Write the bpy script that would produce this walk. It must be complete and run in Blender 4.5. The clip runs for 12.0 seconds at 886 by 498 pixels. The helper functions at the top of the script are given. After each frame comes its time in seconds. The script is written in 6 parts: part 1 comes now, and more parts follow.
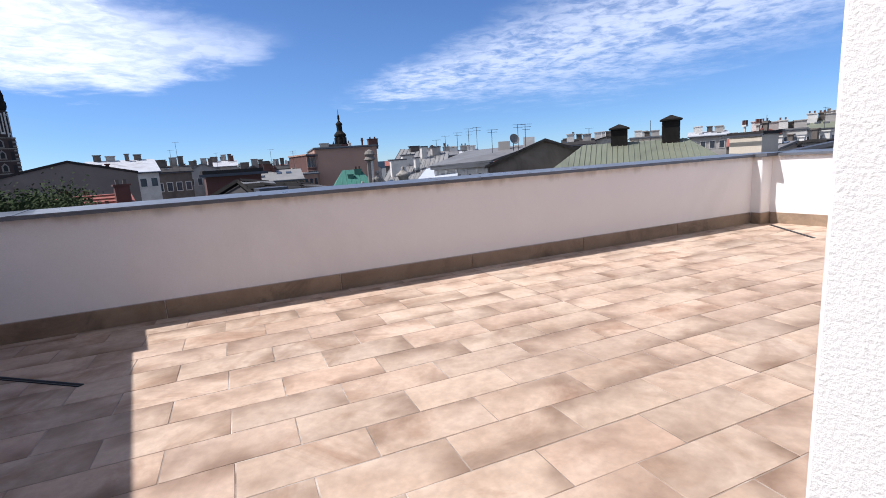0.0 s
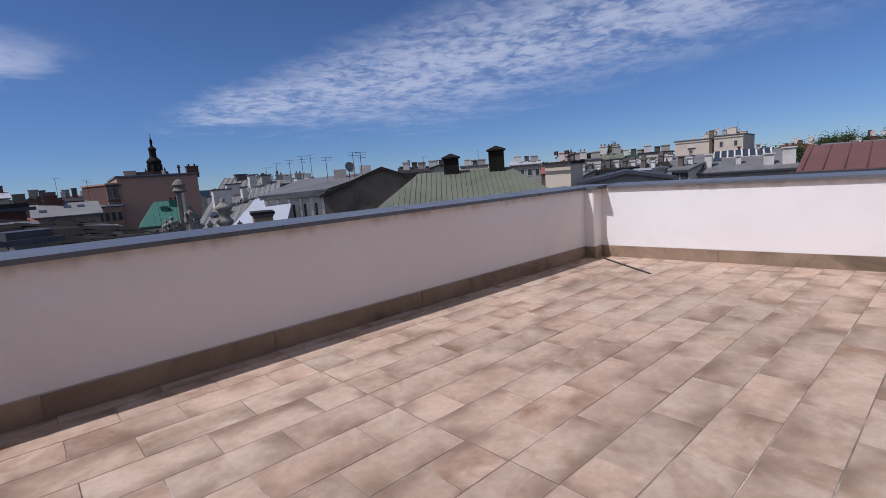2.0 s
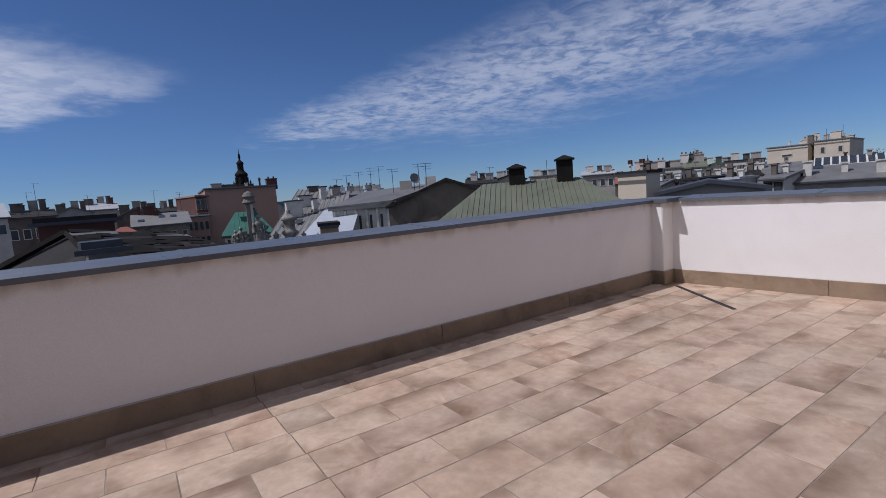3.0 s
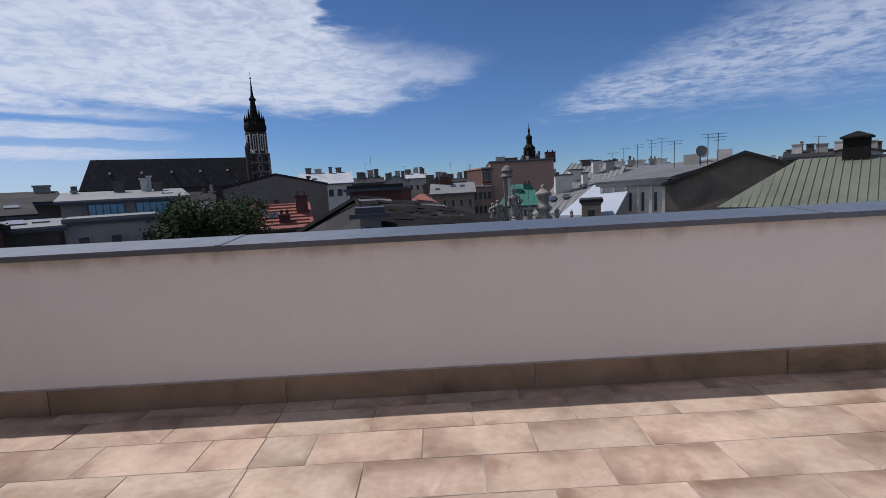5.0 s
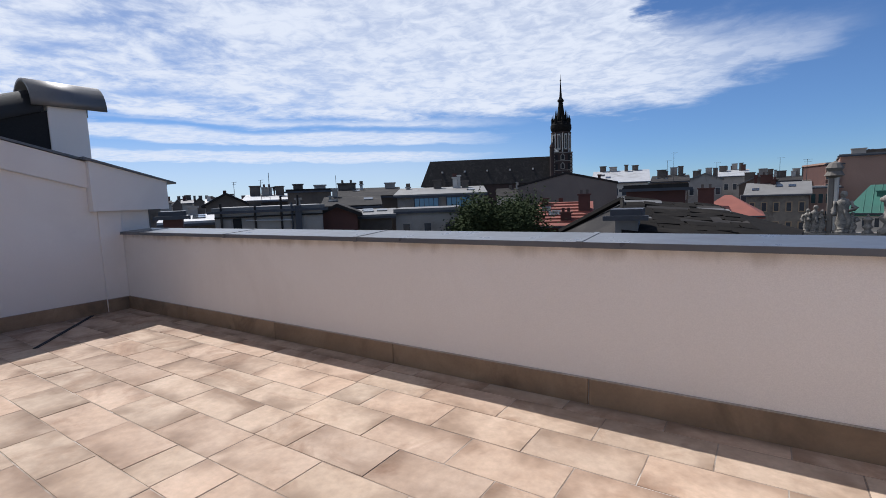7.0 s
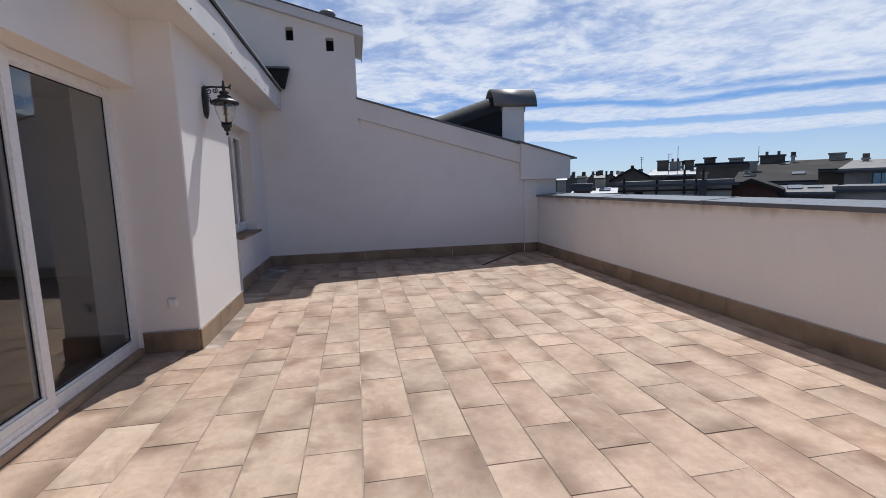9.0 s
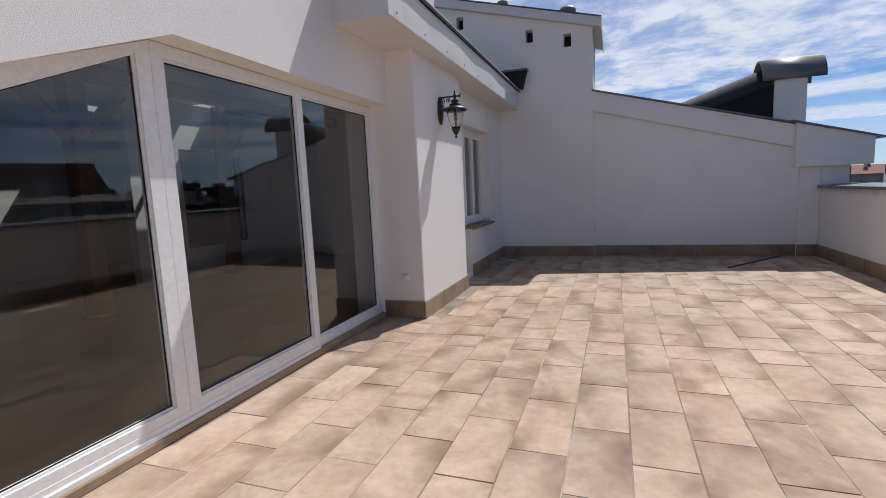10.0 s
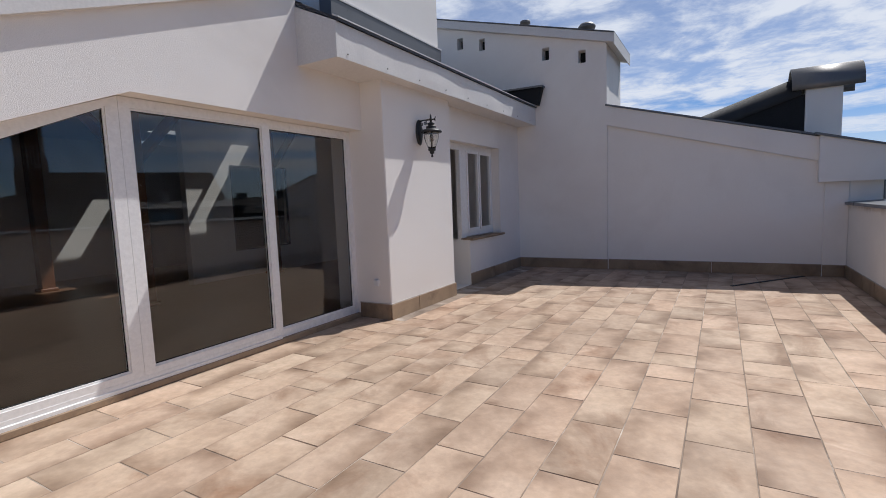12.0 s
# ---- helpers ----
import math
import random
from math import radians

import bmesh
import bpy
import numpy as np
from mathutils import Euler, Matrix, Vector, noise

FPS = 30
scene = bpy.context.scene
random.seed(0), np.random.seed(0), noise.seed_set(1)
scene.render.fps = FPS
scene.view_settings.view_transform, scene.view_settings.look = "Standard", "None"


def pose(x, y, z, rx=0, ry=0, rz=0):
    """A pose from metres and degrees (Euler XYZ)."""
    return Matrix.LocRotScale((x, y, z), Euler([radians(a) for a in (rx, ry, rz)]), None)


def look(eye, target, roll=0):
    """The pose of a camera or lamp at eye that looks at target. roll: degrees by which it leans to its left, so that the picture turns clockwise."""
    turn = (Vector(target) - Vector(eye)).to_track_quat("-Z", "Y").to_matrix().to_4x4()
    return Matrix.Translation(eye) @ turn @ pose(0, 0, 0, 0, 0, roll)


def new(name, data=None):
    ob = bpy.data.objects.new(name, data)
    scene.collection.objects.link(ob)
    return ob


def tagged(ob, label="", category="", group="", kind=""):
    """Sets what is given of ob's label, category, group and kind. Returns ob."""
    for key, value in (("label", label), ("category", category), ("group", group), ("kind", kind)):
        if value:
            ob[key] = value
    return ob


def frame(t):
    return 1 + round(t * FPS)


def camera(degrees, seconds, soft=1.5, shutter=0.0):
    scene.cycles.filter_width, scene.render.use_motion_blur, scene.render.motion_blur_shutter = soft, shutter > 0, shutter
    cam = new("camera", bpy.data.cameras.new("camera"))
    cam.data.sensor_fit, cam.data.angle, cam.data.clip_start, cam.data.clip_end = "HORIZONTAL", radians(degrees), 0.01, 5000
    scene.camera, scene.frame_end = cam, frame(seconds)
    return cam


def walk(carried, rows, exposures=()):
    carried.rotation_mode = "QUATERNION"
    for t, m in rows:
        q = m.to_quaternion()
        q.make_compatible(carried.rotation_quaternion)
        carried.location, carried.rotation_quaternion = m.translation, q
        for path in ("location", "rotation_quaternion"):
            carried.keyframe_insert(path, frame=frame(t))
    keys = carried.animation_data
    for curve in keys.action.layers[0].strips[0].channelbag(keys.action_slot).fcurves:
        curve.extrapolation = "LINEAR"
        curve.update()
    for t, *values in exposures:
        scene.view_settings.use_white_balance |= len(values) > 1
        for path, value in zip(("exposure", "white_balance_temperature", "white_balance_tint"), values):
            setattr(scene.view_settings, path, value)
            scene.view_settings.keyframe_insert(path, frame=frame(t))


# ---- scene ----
cam = camera(85.4, 12.0, soft=0.9)

PATH = [
    (0, (-2.54, -5.2, 1.325), (-1.784, -3.383, 0.965), -3.8),
    (0.5, (-2.445, -4.905, 1.346), (-1.825, -3.035, 1.0), -5.2),
    (1, (-2.298, -4.631, 1.39), (-1.516, -2.832, 1.002), -5.9),
    (1.5, (-1.973, -4.322, 1.402), (-0.857, -2.698, 1.06), -5.4),
    (2, (-1.566, -4.114, 1.421), (-0.257, -2.631, 1.125), -4.2),
    (2.5, (-1.077, -3.915, 1.427), (0.196, -2.394, 1.164), -3.4),
    (3, (-0.66, -3.72, 1.403), (0.43, -2.059, 1.172), -4.4),
    (3.5, (-0.175, -3.588, 1.432), (0.548, -1.74, 1.18), -4.1),
    (5.5, (1.495, -3.04, 1.414), (1.237, -1.073, 1.155), -2.5),
    (6, (1.913, -3.009, 1.449), (1.298, -1.121, 1.206), -1.8),
    (6.5, (2.279, -3.036, 1.439), (1.411, -1.248, 1.214), -1.7),
    (8.3, (3.624, -3.503, 1.382), (1.872, -2.576, 1.114), -2.9),
    (8.5, (3.75, -3.569, 1.36), (1.923, -2.807, 1.076), -2.7),
    (9, (3.97, -3.464, 1.335), (2.018, -3.116, 1.072), -1.7),
    (9.5, (4.108, -3.252, 1.317), (2.133, -3.454, 1.067), -1.3),
    (10, (4.141, -2.985, 1.309), (2.274, -3.66, 1.064), -2.7),
    (10.5, (4.147, -2.667, 1.254), (2.444, -3.681, 0.99), -3.2),
    (11, (4.086, -2.256, 1.223), (2.498, -3.444, 0.965), -1.9),
    (11.5, (4.052, -1.959, 1.268), (2.425, -3.098, 1.032), -2.5),
    (12, (4.038, -1.576, 1.33), (2.318, -2.577, 1.133), -2.2),
]
walk(cam, [(t, look(eye, target, roll)) for t, eye, target, roll in PATH],
     exposures=[(0, 0.17, 5950, 13), (0.5, -0.12, 5850, 14), (1, -0.31, 5850, 15), (1.5, -0.46, 5800, 16), (2, -0.68, 5800, 18), (3, -0.89, 5800, 16), (4, -0.81, 5850, 14), (5.5, -0.5, 5950, 12), (6.5, -0.3, 6050, 11), (8.5, -0.4, 6050, 10), (12, -0.42, 6180, 10)])

# ---- light ----
SUN = Vector((-0.65, 0.231, 1.0)).normalized()      # towards the sun
sun_data = bpy.data.lights.new("sun", "SUN")
sun_data.energy, sun_data.angle, sun_data.color = 5.65, radians(0.53), (1.0, 0.955, 0.9)
sun_lamp = new("sun", sun_data)
sun_lamp.matrix_world = look((-20, 8, 40), Vector((-20, 8, 40)) - SUN)

world = bpy.data.worlds.new("sky")
scene.world = world
world.use_nodes = True
WT = world.node_tree
WT.nodes.clear()


def wmath(op, a, b=None, c=None, clamp=False):
    """A math node on sockets or numbers in the world's tree."""
    n = WT.nodes.new("ShaderNodeMath")
    n.operation, n.use_clamp = op, clamp
    for k, v in enumerate((a, b, c)):
        if v is None:
            continue
        if isinstance(v, (int, float)):
            n.inputs[k].default_value = v
        else:
            WT.links.new(v, n.inputs[k])
    return n.outputs[0]


def wstep(lo, hi, v):
    """0 below lo, 1 above hi, smooth between."""
    n = WT.nodes.new("ShaderNodeMapRange")
    n.interpolation_type = "SMOOTHSTEP"
    for k, x in ((0, v), (1, lo), (2, hi)):
        if isinstance(x, (int, float)):
            n.inputs[k].default_value = x
        else:
            WT.links.new(x, n.inputs[k])
    return n.outputs[0]


def wnoise(vec, scale, detail, rough=0.55, dist=0.0):
    n = WT.nodes.new("ShaderNodeTexNoise")
    n.inputs["Scale"].default_value, n.inputs["Detail"].default_value = scale, detail
    n.inputs["Roughness"].default_value, n.inputs["Distortion"].default_value = rough, dist
    WT.links.new(vec, n.inputs["Vector"])
    return n.outputs["Fac"]


def build_sky():
    sky = WT.nodes.new("ShaderNodeTexSky")
    sky.sky_type, sky.sun_disc = "NISHITA", False
    sky.sun_elevation = math.asin(SUN.z)
    sky.sun_rotation = math.atan2(SUN.x, SUN.y)
    sky.altitude, sky.air_density, sky.dust_density, sky.ozone_density = 1400, 0.9, 0.0, 3.0
    tc = WT.nodes.new("ShaderNodeTexCoord")
    sep = WT.nodes.new("ShaderNodeSeparateXYZ")
    WT.links.new(tc.outputs["Generated"], sep.inputs[0])
    x, y, z = sep.outputs
    az = wmath("MULTIPLY", wmath("ARCTAN2", x, y), 57.2958)
    el = wmath("MULTIPLY", wmath("ARCSINE", z), 57.2958)
    # the cloud layer as a flat sheet overhead
    zz = wmath("ADD", wmath("MAXIMUM", z, 0.0), 0.06)
    com = WT.nodes.new("ShaderNodeCombineXYZ")
    WT.links.new(wmath("DIVIDE", x, zz), com.inputs[0])
    WT.links.new(wmath("DIVIDE", y, zz), com.inputs[1])
    flat = com.outputs[0]
    big = wnoise(flat, 0.55, 5, 0.6, 0.4)
    mid = wnoise(flat, 2.2, 6, 0.62, 0.3)
    fine = wnoise(flat, 9.0, 4, 0.6, 0.6)
    wob = wmath("MULTIPLY", wmath("SUBTRACT", mid, 0.5), 9.0)
    wel = wmath("ADD", el, wmath("MULTIPLY", wob, 0.55))
    # the broad white sheet over the church, tapering to a tongue
    low = wmath("ADD", 8.7, wmath("MAXIMUM", wmath("MULTIPLY", wmath("ADD", az, 7.0), 0.3), 0.0))
    top = wmath("ADD", wmath("SUBTRACT", 14.2, wmath("MULTIPLY", wmath("SUBTRACT", az, 7.0), 0.16)),
                wmath("MULTIPLY", wstep(-8.0, -34.0, wmath("ADD", az, wmath("MULTIPLY", wob, 2.0))), 60.0))
    sheet = wmath("MULTIPLY", wstep(-0.9, 1.7, wmath("SUBTRACT", wel, low)), wstep(-1.2, 2.6, wmath("SUBTRACT", top, wel)))
    sheet = wmath("MULTIPLY", sheet, wstep(9.0, 3.0, az))
    # thin streaks beneath it
    row = wmath("SINE", wmath("ADD", wmath("MULTIPLY", el, 3.0), wmath("ADD", wmath("MULTIPLY", az, 0.06), wmath("ADD", wmath("MULTIPLY", big, 5.0), wmath("MULTIPLY", wob, 0.3)))))
    streak = wmath("MULTIPLY", wstep(-1.2, 0.3, row), wmath("MULTIPLY", wstep(3.4, 4.6, el), wstep(9.4, 8.2, el)))
    streak = wmath("MULTIPLY", streak, wstep(-22.0, -38.0, wmath("ADD", az, wob)))
    # the long diagonal veil further round
    mid_el = wmath("ADD", 8.2, wmath("MULTIPLY", wmath("SUBTRACT", az, 15.0), 0.155))
    half = wmath("MINIMUM", wmath("ADD", 1.2, wmath("MULTIPLY", wmath("MAXIMUM", wmath("SUBTRACT", az, 14.0), 0.0), 0.19)), 6.5)
    veil = wstep(1.25, 0.1, wmath("DIVIDE", wmath("ABSOLUTE", wmath("SUBTRACT", wel, mid_el)), half))
    veil = wmath("MULTIPLY", veil, wmath("MULTIPLY", wstep(11.0, 20.0, wmath("ADD", az, wob)), wstep(125.0, 95.0, az)))
    # the rest of the sky: broken cloud high up
    rest = wmath("MULTIPLY", wstep(0.5, 0.68, big), wstep(20.0, 30.0, el))
    puff = wstep(0.36, 0.6, wmath("ADD", wmath("MULTIPLY", fine, 0.5), wmath("MULTIPLY", mid, 0.5)))
    gap = wstep(0.4, 0.58, wmath("ADD", wmath("MULTIPLY", mid, 0.65), wmath("MULTIPLY", big, 0.35)))
    far = wstep(-38.0, -62.0, az)
    sheet = wmath("MULTIPLY", sheet, wmath("SUBTRACT", 1.0, wmath("MULTIPLY", far, wmath("SUBTRACT", 0.62, wmath("MULTIPLY", gap, 0.62)))))
    sheet = wmath("MULTIPLY", sheet, wmath("ADD", 0.5, wmath("MULTIPLY", wstep(4.0, -14.0, az), 0.5)))
    m = wmath("MULTIPLY", sheet, wmath("ADD", 0.62, wmath("MULTIPLY", puff, 0.38)))
    m = wmath("MAXIMUM", m, wmath("MULTIPLY", streak, wmath("ADD", 0.6, wmath("MULTIPLY", puff, 0.3))))
    haze = wmath("MULTIPLY", wstep(-12.0, -42.0, az), wstep(9.0, 2.5, el))
    m = wmath("MAXIMUM", m, wmath("MULTIPLY", haze, 0.4))
    m = wmath("MAXIMUM", m, wmath("MULTIPLY", veil, wmath("ADD", 0.1, wmath("MULTIPLY", puff, 0.5))))
    m = wmath("MAXIMUM", m, wmath("MULTIPLY", rest, wmath("MULTIPLY", puff, 0.7)), clamp=True)
    mix = WT.nodes.new("ShaderNodeMix")
    mix.data_type = "RGBA"
    WT.links.new(m, mix.inputs[0])
    tint = WT.nodes.new("ShaderNodeMix")
    tint.data_type, tint.blend_type = "RGBA", "MULTIPLY"
    tint.inputs[0].default_value = 1.0
    deep = WT.nodes.new("ShaderNodeMix")      # clear dry air: the blue stays deep down to the roofs
    deep.data_type, deep.blend_type = "RGBA", "MULTIPLY"
    deep.inputs[7].default_value = (0.8, 0.86, 0.91, 1)
    WT.links.new(wmath("SUBTRACT", 1.0, wstep(0.0, 13.0, el)), deep.inputs[0])
    WT.links.new(sky.outputs[0], deep.inputs[6])
    WT.links.new(deep.outputs[2], tint.inputs[6])
    tint.inputs[7].default_value = (0.89, 1.05, 1.25, 1)
    WT.links.new(tint.outputs[2], mix.inputs[6])
    mix.inputs[7].default_value = (10.4, 10.8, 11.7, 1)
    bg = WT.nodes.new("ShaderNodeBackground")
    bg.inputs[1].default_value = 0.094
    WT.links.new(mix.outputs[2], bg.inputs[0])
    out = WT.nodes.new("ShaderNodeOutputWorld")
    WT.links.new(bg.outputs[0], out.inputs[0])


build_sky()


# ---- materials ----
def mat(name, base, other=None, rough=0.8, metal=0.0, scale=3.0, fine=60.0, amount=0.5, bump=0.15, stain=None, stain_amount=0.0,
        stretch=(1, 1, 1), random_tint=0.0, spec=0.5):
    """A surface of two colours in soft patches with fine grain, a stain, relief, and a tint that differs from piece to piece."""
    m = bpy.data.materials.new(name)
    m.use_nodes = True
    nt = m.node_tree
    b = nt.nodes["Principled BSDF"]
    b.inputs["Metallic"].default_value = metal
    b.inputs["Specular IOR Level"].default_value = spec
    tc = nt.nodes.new("ShaderNodeTexCoord")
    mp = nt.nodes.new("ShaderNodeMapping")
    mp.inputs["Scale"].default_value = stretch
    info = nt.nodes.new("ShaderNodeObjectInfo")
    vec = tc.outputs["Object"]
    if random_tint:
        off = nt.nodes.new("ShaderNodeVectorMath")
        off.operation = "MULTIPLY_ADD"
        nt.links.new(info.outputs["Random"], off.inputs[0])
        off.inputs[1].default_value = (37.0, 91.0, 53.0)
        nt.links.new(vec, off.inputs[2])
        vec = off.outputs[0]
    nt.links.new(vec, mp.inputs[0])

    def tex(sc, det, ro=0.6, dist=0.0):
        n = nt.nodes.new("ShaderNodeTexNoise")
        n.inputs["Scale"].default_value, n.inputs["Detail"].default_value = sc, det
        n.inputs["Roughness"].default_value, n.inputs["Distortion"].default_value = ro, dist
        nt.links.new(mp.outputs[0], n.inputs["Vector"])
        return n.outputs["Fac"]

    def rng(v, a, c, lo=0.0, hi=1.0):
        n = nt.nodes.new("ShaderNodeMapRange")
        n.inputs[1].default_value, n.inputs[2].default_value, n.inputs[3].default_value, n.inputs[4].default_value = a, c, lo, hi
        nt.links.new(v, n.inputs[0])
        return n.outputs[0]

    def blend(f, a, c, kind="MIX"):
        n = nt.nodes.new("ShaderNodeMix")
        n.data_type, n.blend_type = "RGBA", kind
        for k, v in ((0, f), (6, a), (7, c)):
            if isinstance(v, (int, float)):
                n.inputs[k].default_value = v
            elif isinstance(v, tuple):
                n.inputs[k].default_value = (*v, 1)
            else:
                nt.links.new(v, n.inputs[k])
        return n.outputs[2]

    other = other or tuple(0.82 * c for c in base)
    big, small = tex(scale, 4, 0.6, 0.5), tex(fine, 3, 0.65)
    col = blend(rng(big, 0.5 - 0.28, 0.5 + 0.28, 0.0, amount * 2 if amount < 0.5 else 1.0), base, other)
    if stain:
        spots = tex(scale * 0.55, 5, 0.65, 1.1)
        col = blend(rng(spots, 0.52, 0.74, 0.0, stain_amount), col, stain)
    if random_tint:
        col = blend(1.0, col, blend(info.outputs["Random"], (1 - random_tint,) * 3, (1 + random_tint * 0.7, 1 + random_tint * 0.55, 1 + random_tint * 0.4)), "MULTIPLY")
    col = blend(1.0, col, blend(rng(small, 0.3, 0.7), (0.93, 0.93, 0.93), (1.06, 1.06, 1.06)), "MULTIPLY")
    nt.links.new(col, b.inputs["Base Color"])
    nt.links.new(rng(small, 0.25, 0.75, max(rough - 0.1, 0.02), min(rough + 0.1, 1)), b.inputs["Roughness"])
    if bump:
        bp = nt.nodes.new("ShaderNodeBump")
        bp.inputs["Strength"].default_value, bp.inputs["Distance"].default_value = bump, 0.004
        nt.links.new(small, bp.inputs["Height"])
        nt.links.new(bp.outputs[0], b.inputs["Normal"])
    return m


def streaked(m, z0, z1, colour, amount):
    """Adds rain drips that start under a coping at height z1 and fade out by z0."""
    nt = m.node_tree
    b = nt.nodes["Principled BSDF"]
    old = b.inputs["Base Color"].links[0].from_socket
    tc = nt.nodes.new("ShaderNodeTexCoord")
    sep = nt.nodes.new("ShaderNodeSeparateXYZ")
    nt.links.new(tc.outputs["Object"], sep.inputs[0])
    mp = nt.nodes.new("ShaderNodeMapping")
    mp.inputs["Scale"].default_value = (7.0, 7.0, 0.5)
    nt.links.new(tc.outputs["Object"], mp.inputs[0])
    n = nt.nodes.new("ShaderNodeTexNoise")
    n.inputs["Scale"].default_value, n.inputs["Detail"].default_value = 1.0, 5.0
    nt.links.new(mp.outputs[0], n.inputs["Vector"])
    hgt = nt.nodes.new("ShaderNodeMapRange")
    hgt.inputs[1].default_value, hgt.inputs[2].default_value = z0, z1
    nt.links.new(sep.outputs[2], hgt.inputs[0])
    add = nt.nodes.new("ShaderNodeMath")
    add.operation = "MULTIPLY"
    nt.links.new(hgt.outputs[0], add.inputs[0])
    nt.links.new(n.outputs["Fac"], add.inputs[1])
    cut = nt.nodes.new("ShaderNodeMapRange")
    cut.inputs[1].default_value, cut.inputs[2].default_value, cut.inputs[4].default_value = 0.34, 0.62, amount
    nt.links.new(add.outputs[0], cut.inputs[0])
    mix = nt.nodes.new("ShaderNodeMix")
    mix.data_type = "RGBA"
    nt.links.new(cut.outputs[0], mix.inputs[0])
    nt.links.new(old, mix.inputs[6])
    mix.inputs[7].default_value = (*colour, 1)
    nt.links.new(mix.outputs[2], b.inputs["Base Color"])
    return m


def glass_mat(name, tint=(1, 1, 1), rough=0.0):
    m = bpy.data.materials.new(name)
    m.use_nodes = True
    b = m.node_tree.nodes["Principled BSDF"]
    b.inputs["Base Color"].default_value = (*tint, 1)
    b.inputs["Transmission Weight"].default_value, b.inputs["Roughness"].default_value, b.inputs["IOR"].default_value = 1.0, rough, 1.5
    return m


PLASTER = mat("plaster", (0.86, 0.825, 0.785), (0.81, 0.77, 0.725), 0.92, scale=0.7, fine=170, bump=0.55, stain=(0.62, 0.57, 0.53), stain_amount=0.3)
PARAPET = streaked(mat("parapet_plaster", (0.86, 0.825, 0.785), (0.81, 0.77, 0.725), 0.92, scale=0.7, fine=170, bump=0.5, stain=(0.62, 0.57, 0.52), stain_amount=0.3),
                   0.86, 1.06, (0.3, 0.24, 0.18), 0.4)
TILE = mat("sandstone_tile", (0.56, 0.44, 0.35), (0.445, 0.324, 0.24), 0.72, scale=2.4, fine=34, bump=0.4, stain=(0.25, 0.138, 0.082), stain_amount=0.8, random_tint=0.1, spec=0.28)


def dirty_edges(m, width, colour, amount):
    """Adds grime that creeps in from the borders of each slab."""
    nt = m.node_tree
    b = nt.nodes["Principled BSDF"]
    old = b.inputs["Base Color"].links[0].from_socket
    tc = nt.nodes.new("ShaderNodeTexCoord")
    info = nt.nodes.new("ShaderNodeObjectInfo")
    sep = nt.nodes.new("ShaderNodeSeparateXYZ")
    nt.links.new(tc.outputs["Generated"], sep.inputs[0])

    def op(kind, a, c=None):
        n = nt.nodes.new("ShaderNodeMath")
        n.operation = kind
        for k, v in enumerate((a, c)):
            if v is None:
                continue
            if isinstance(v, (int, float)):
                n.inputs[k].default_value = v
            else:
                nt.links.new(v, n.inputs[k])
        return n.outputs[0]
    u, v = sep.outputs[0], sep.outputs[1]
    wn = nt.nodes.new("ShaderNodeTexWhiteNoise")
    wn.noise_dimensions = "1D"
    nt.links.new(info.outputs["Random"], wn.inputs["W"])
    pick = nt.nodes.new("ShaderNodeSeparateColor")
    nt.links.new(wn.outputs["Color"], pick.inputs[0])
    flip_u, flip_v = (op("GREATER_THAN", pick.outputs[k], 0.5) for k in (0, 1))
    du = op("MULTIPLY", op("ABSOLUTE", op("SUBTRACT", u, flip_u)), 1.8)
    dv = op("MULTIPLY", op("ABSOLUTE", op("SUBTRACT", v, flip_v)), 0.9)
    near = op("MINIMUM", du, dv)
    off = nt.nodes.new("ShaderNodeVectorMath")
    off.operation = "MULTIPLY_ADD"
    nt.links.new(info.outputs["Random"], off.inputs[0])
    off.inputs[1].default_value = (61.0, 17.0, 29.0)
    nt.links.new(tc.outputs["Object"], off.inputs[2])
    n = nt.nodes.new("ShaderNodeTexNoise")
    n.inputs["Scale"].default_value, n.inputs["Detail"].default_value = 2.6, 3.0
    n.inputs["Roughness"].default_value = 0.5
    nt.links.new(off.outputs[0], n.inputs["Vector"])

    def ease(v, lo, hi, a, c):
        m_r = nt.nodes.new("ShaderNodeMapRange")
        m_r.interpolation_type = "SMOOTHSTEP"
        for q, val in ((1, lo), (2, hi), (3, a), (4, c)):
            m_r.inputs[q].default_value = val
        nt.links.new(v, m_r.inputs[0])
        return m_r.outputs[0]
    fall = ease(near, 0.0, width, 1.0, 0.0)
    blot = ease(n.outputs["Fac"], 0.36, 0.68, 0.0, amount)
    shade = op("MULTIPLY", fall, blot)
    mix = nt.nodes.new("ShaderNodeMix")
    mix.data_type = "RGBA"
    nt.links.new(shade, mix.inputs[0])
    nt.links.new(old, mix.inputs[6])
    mix.inputs[7].default_value = (*colour, 1)
    nt.links.new(mix.outputs[2], b.inputs["Base Color"])
    return m


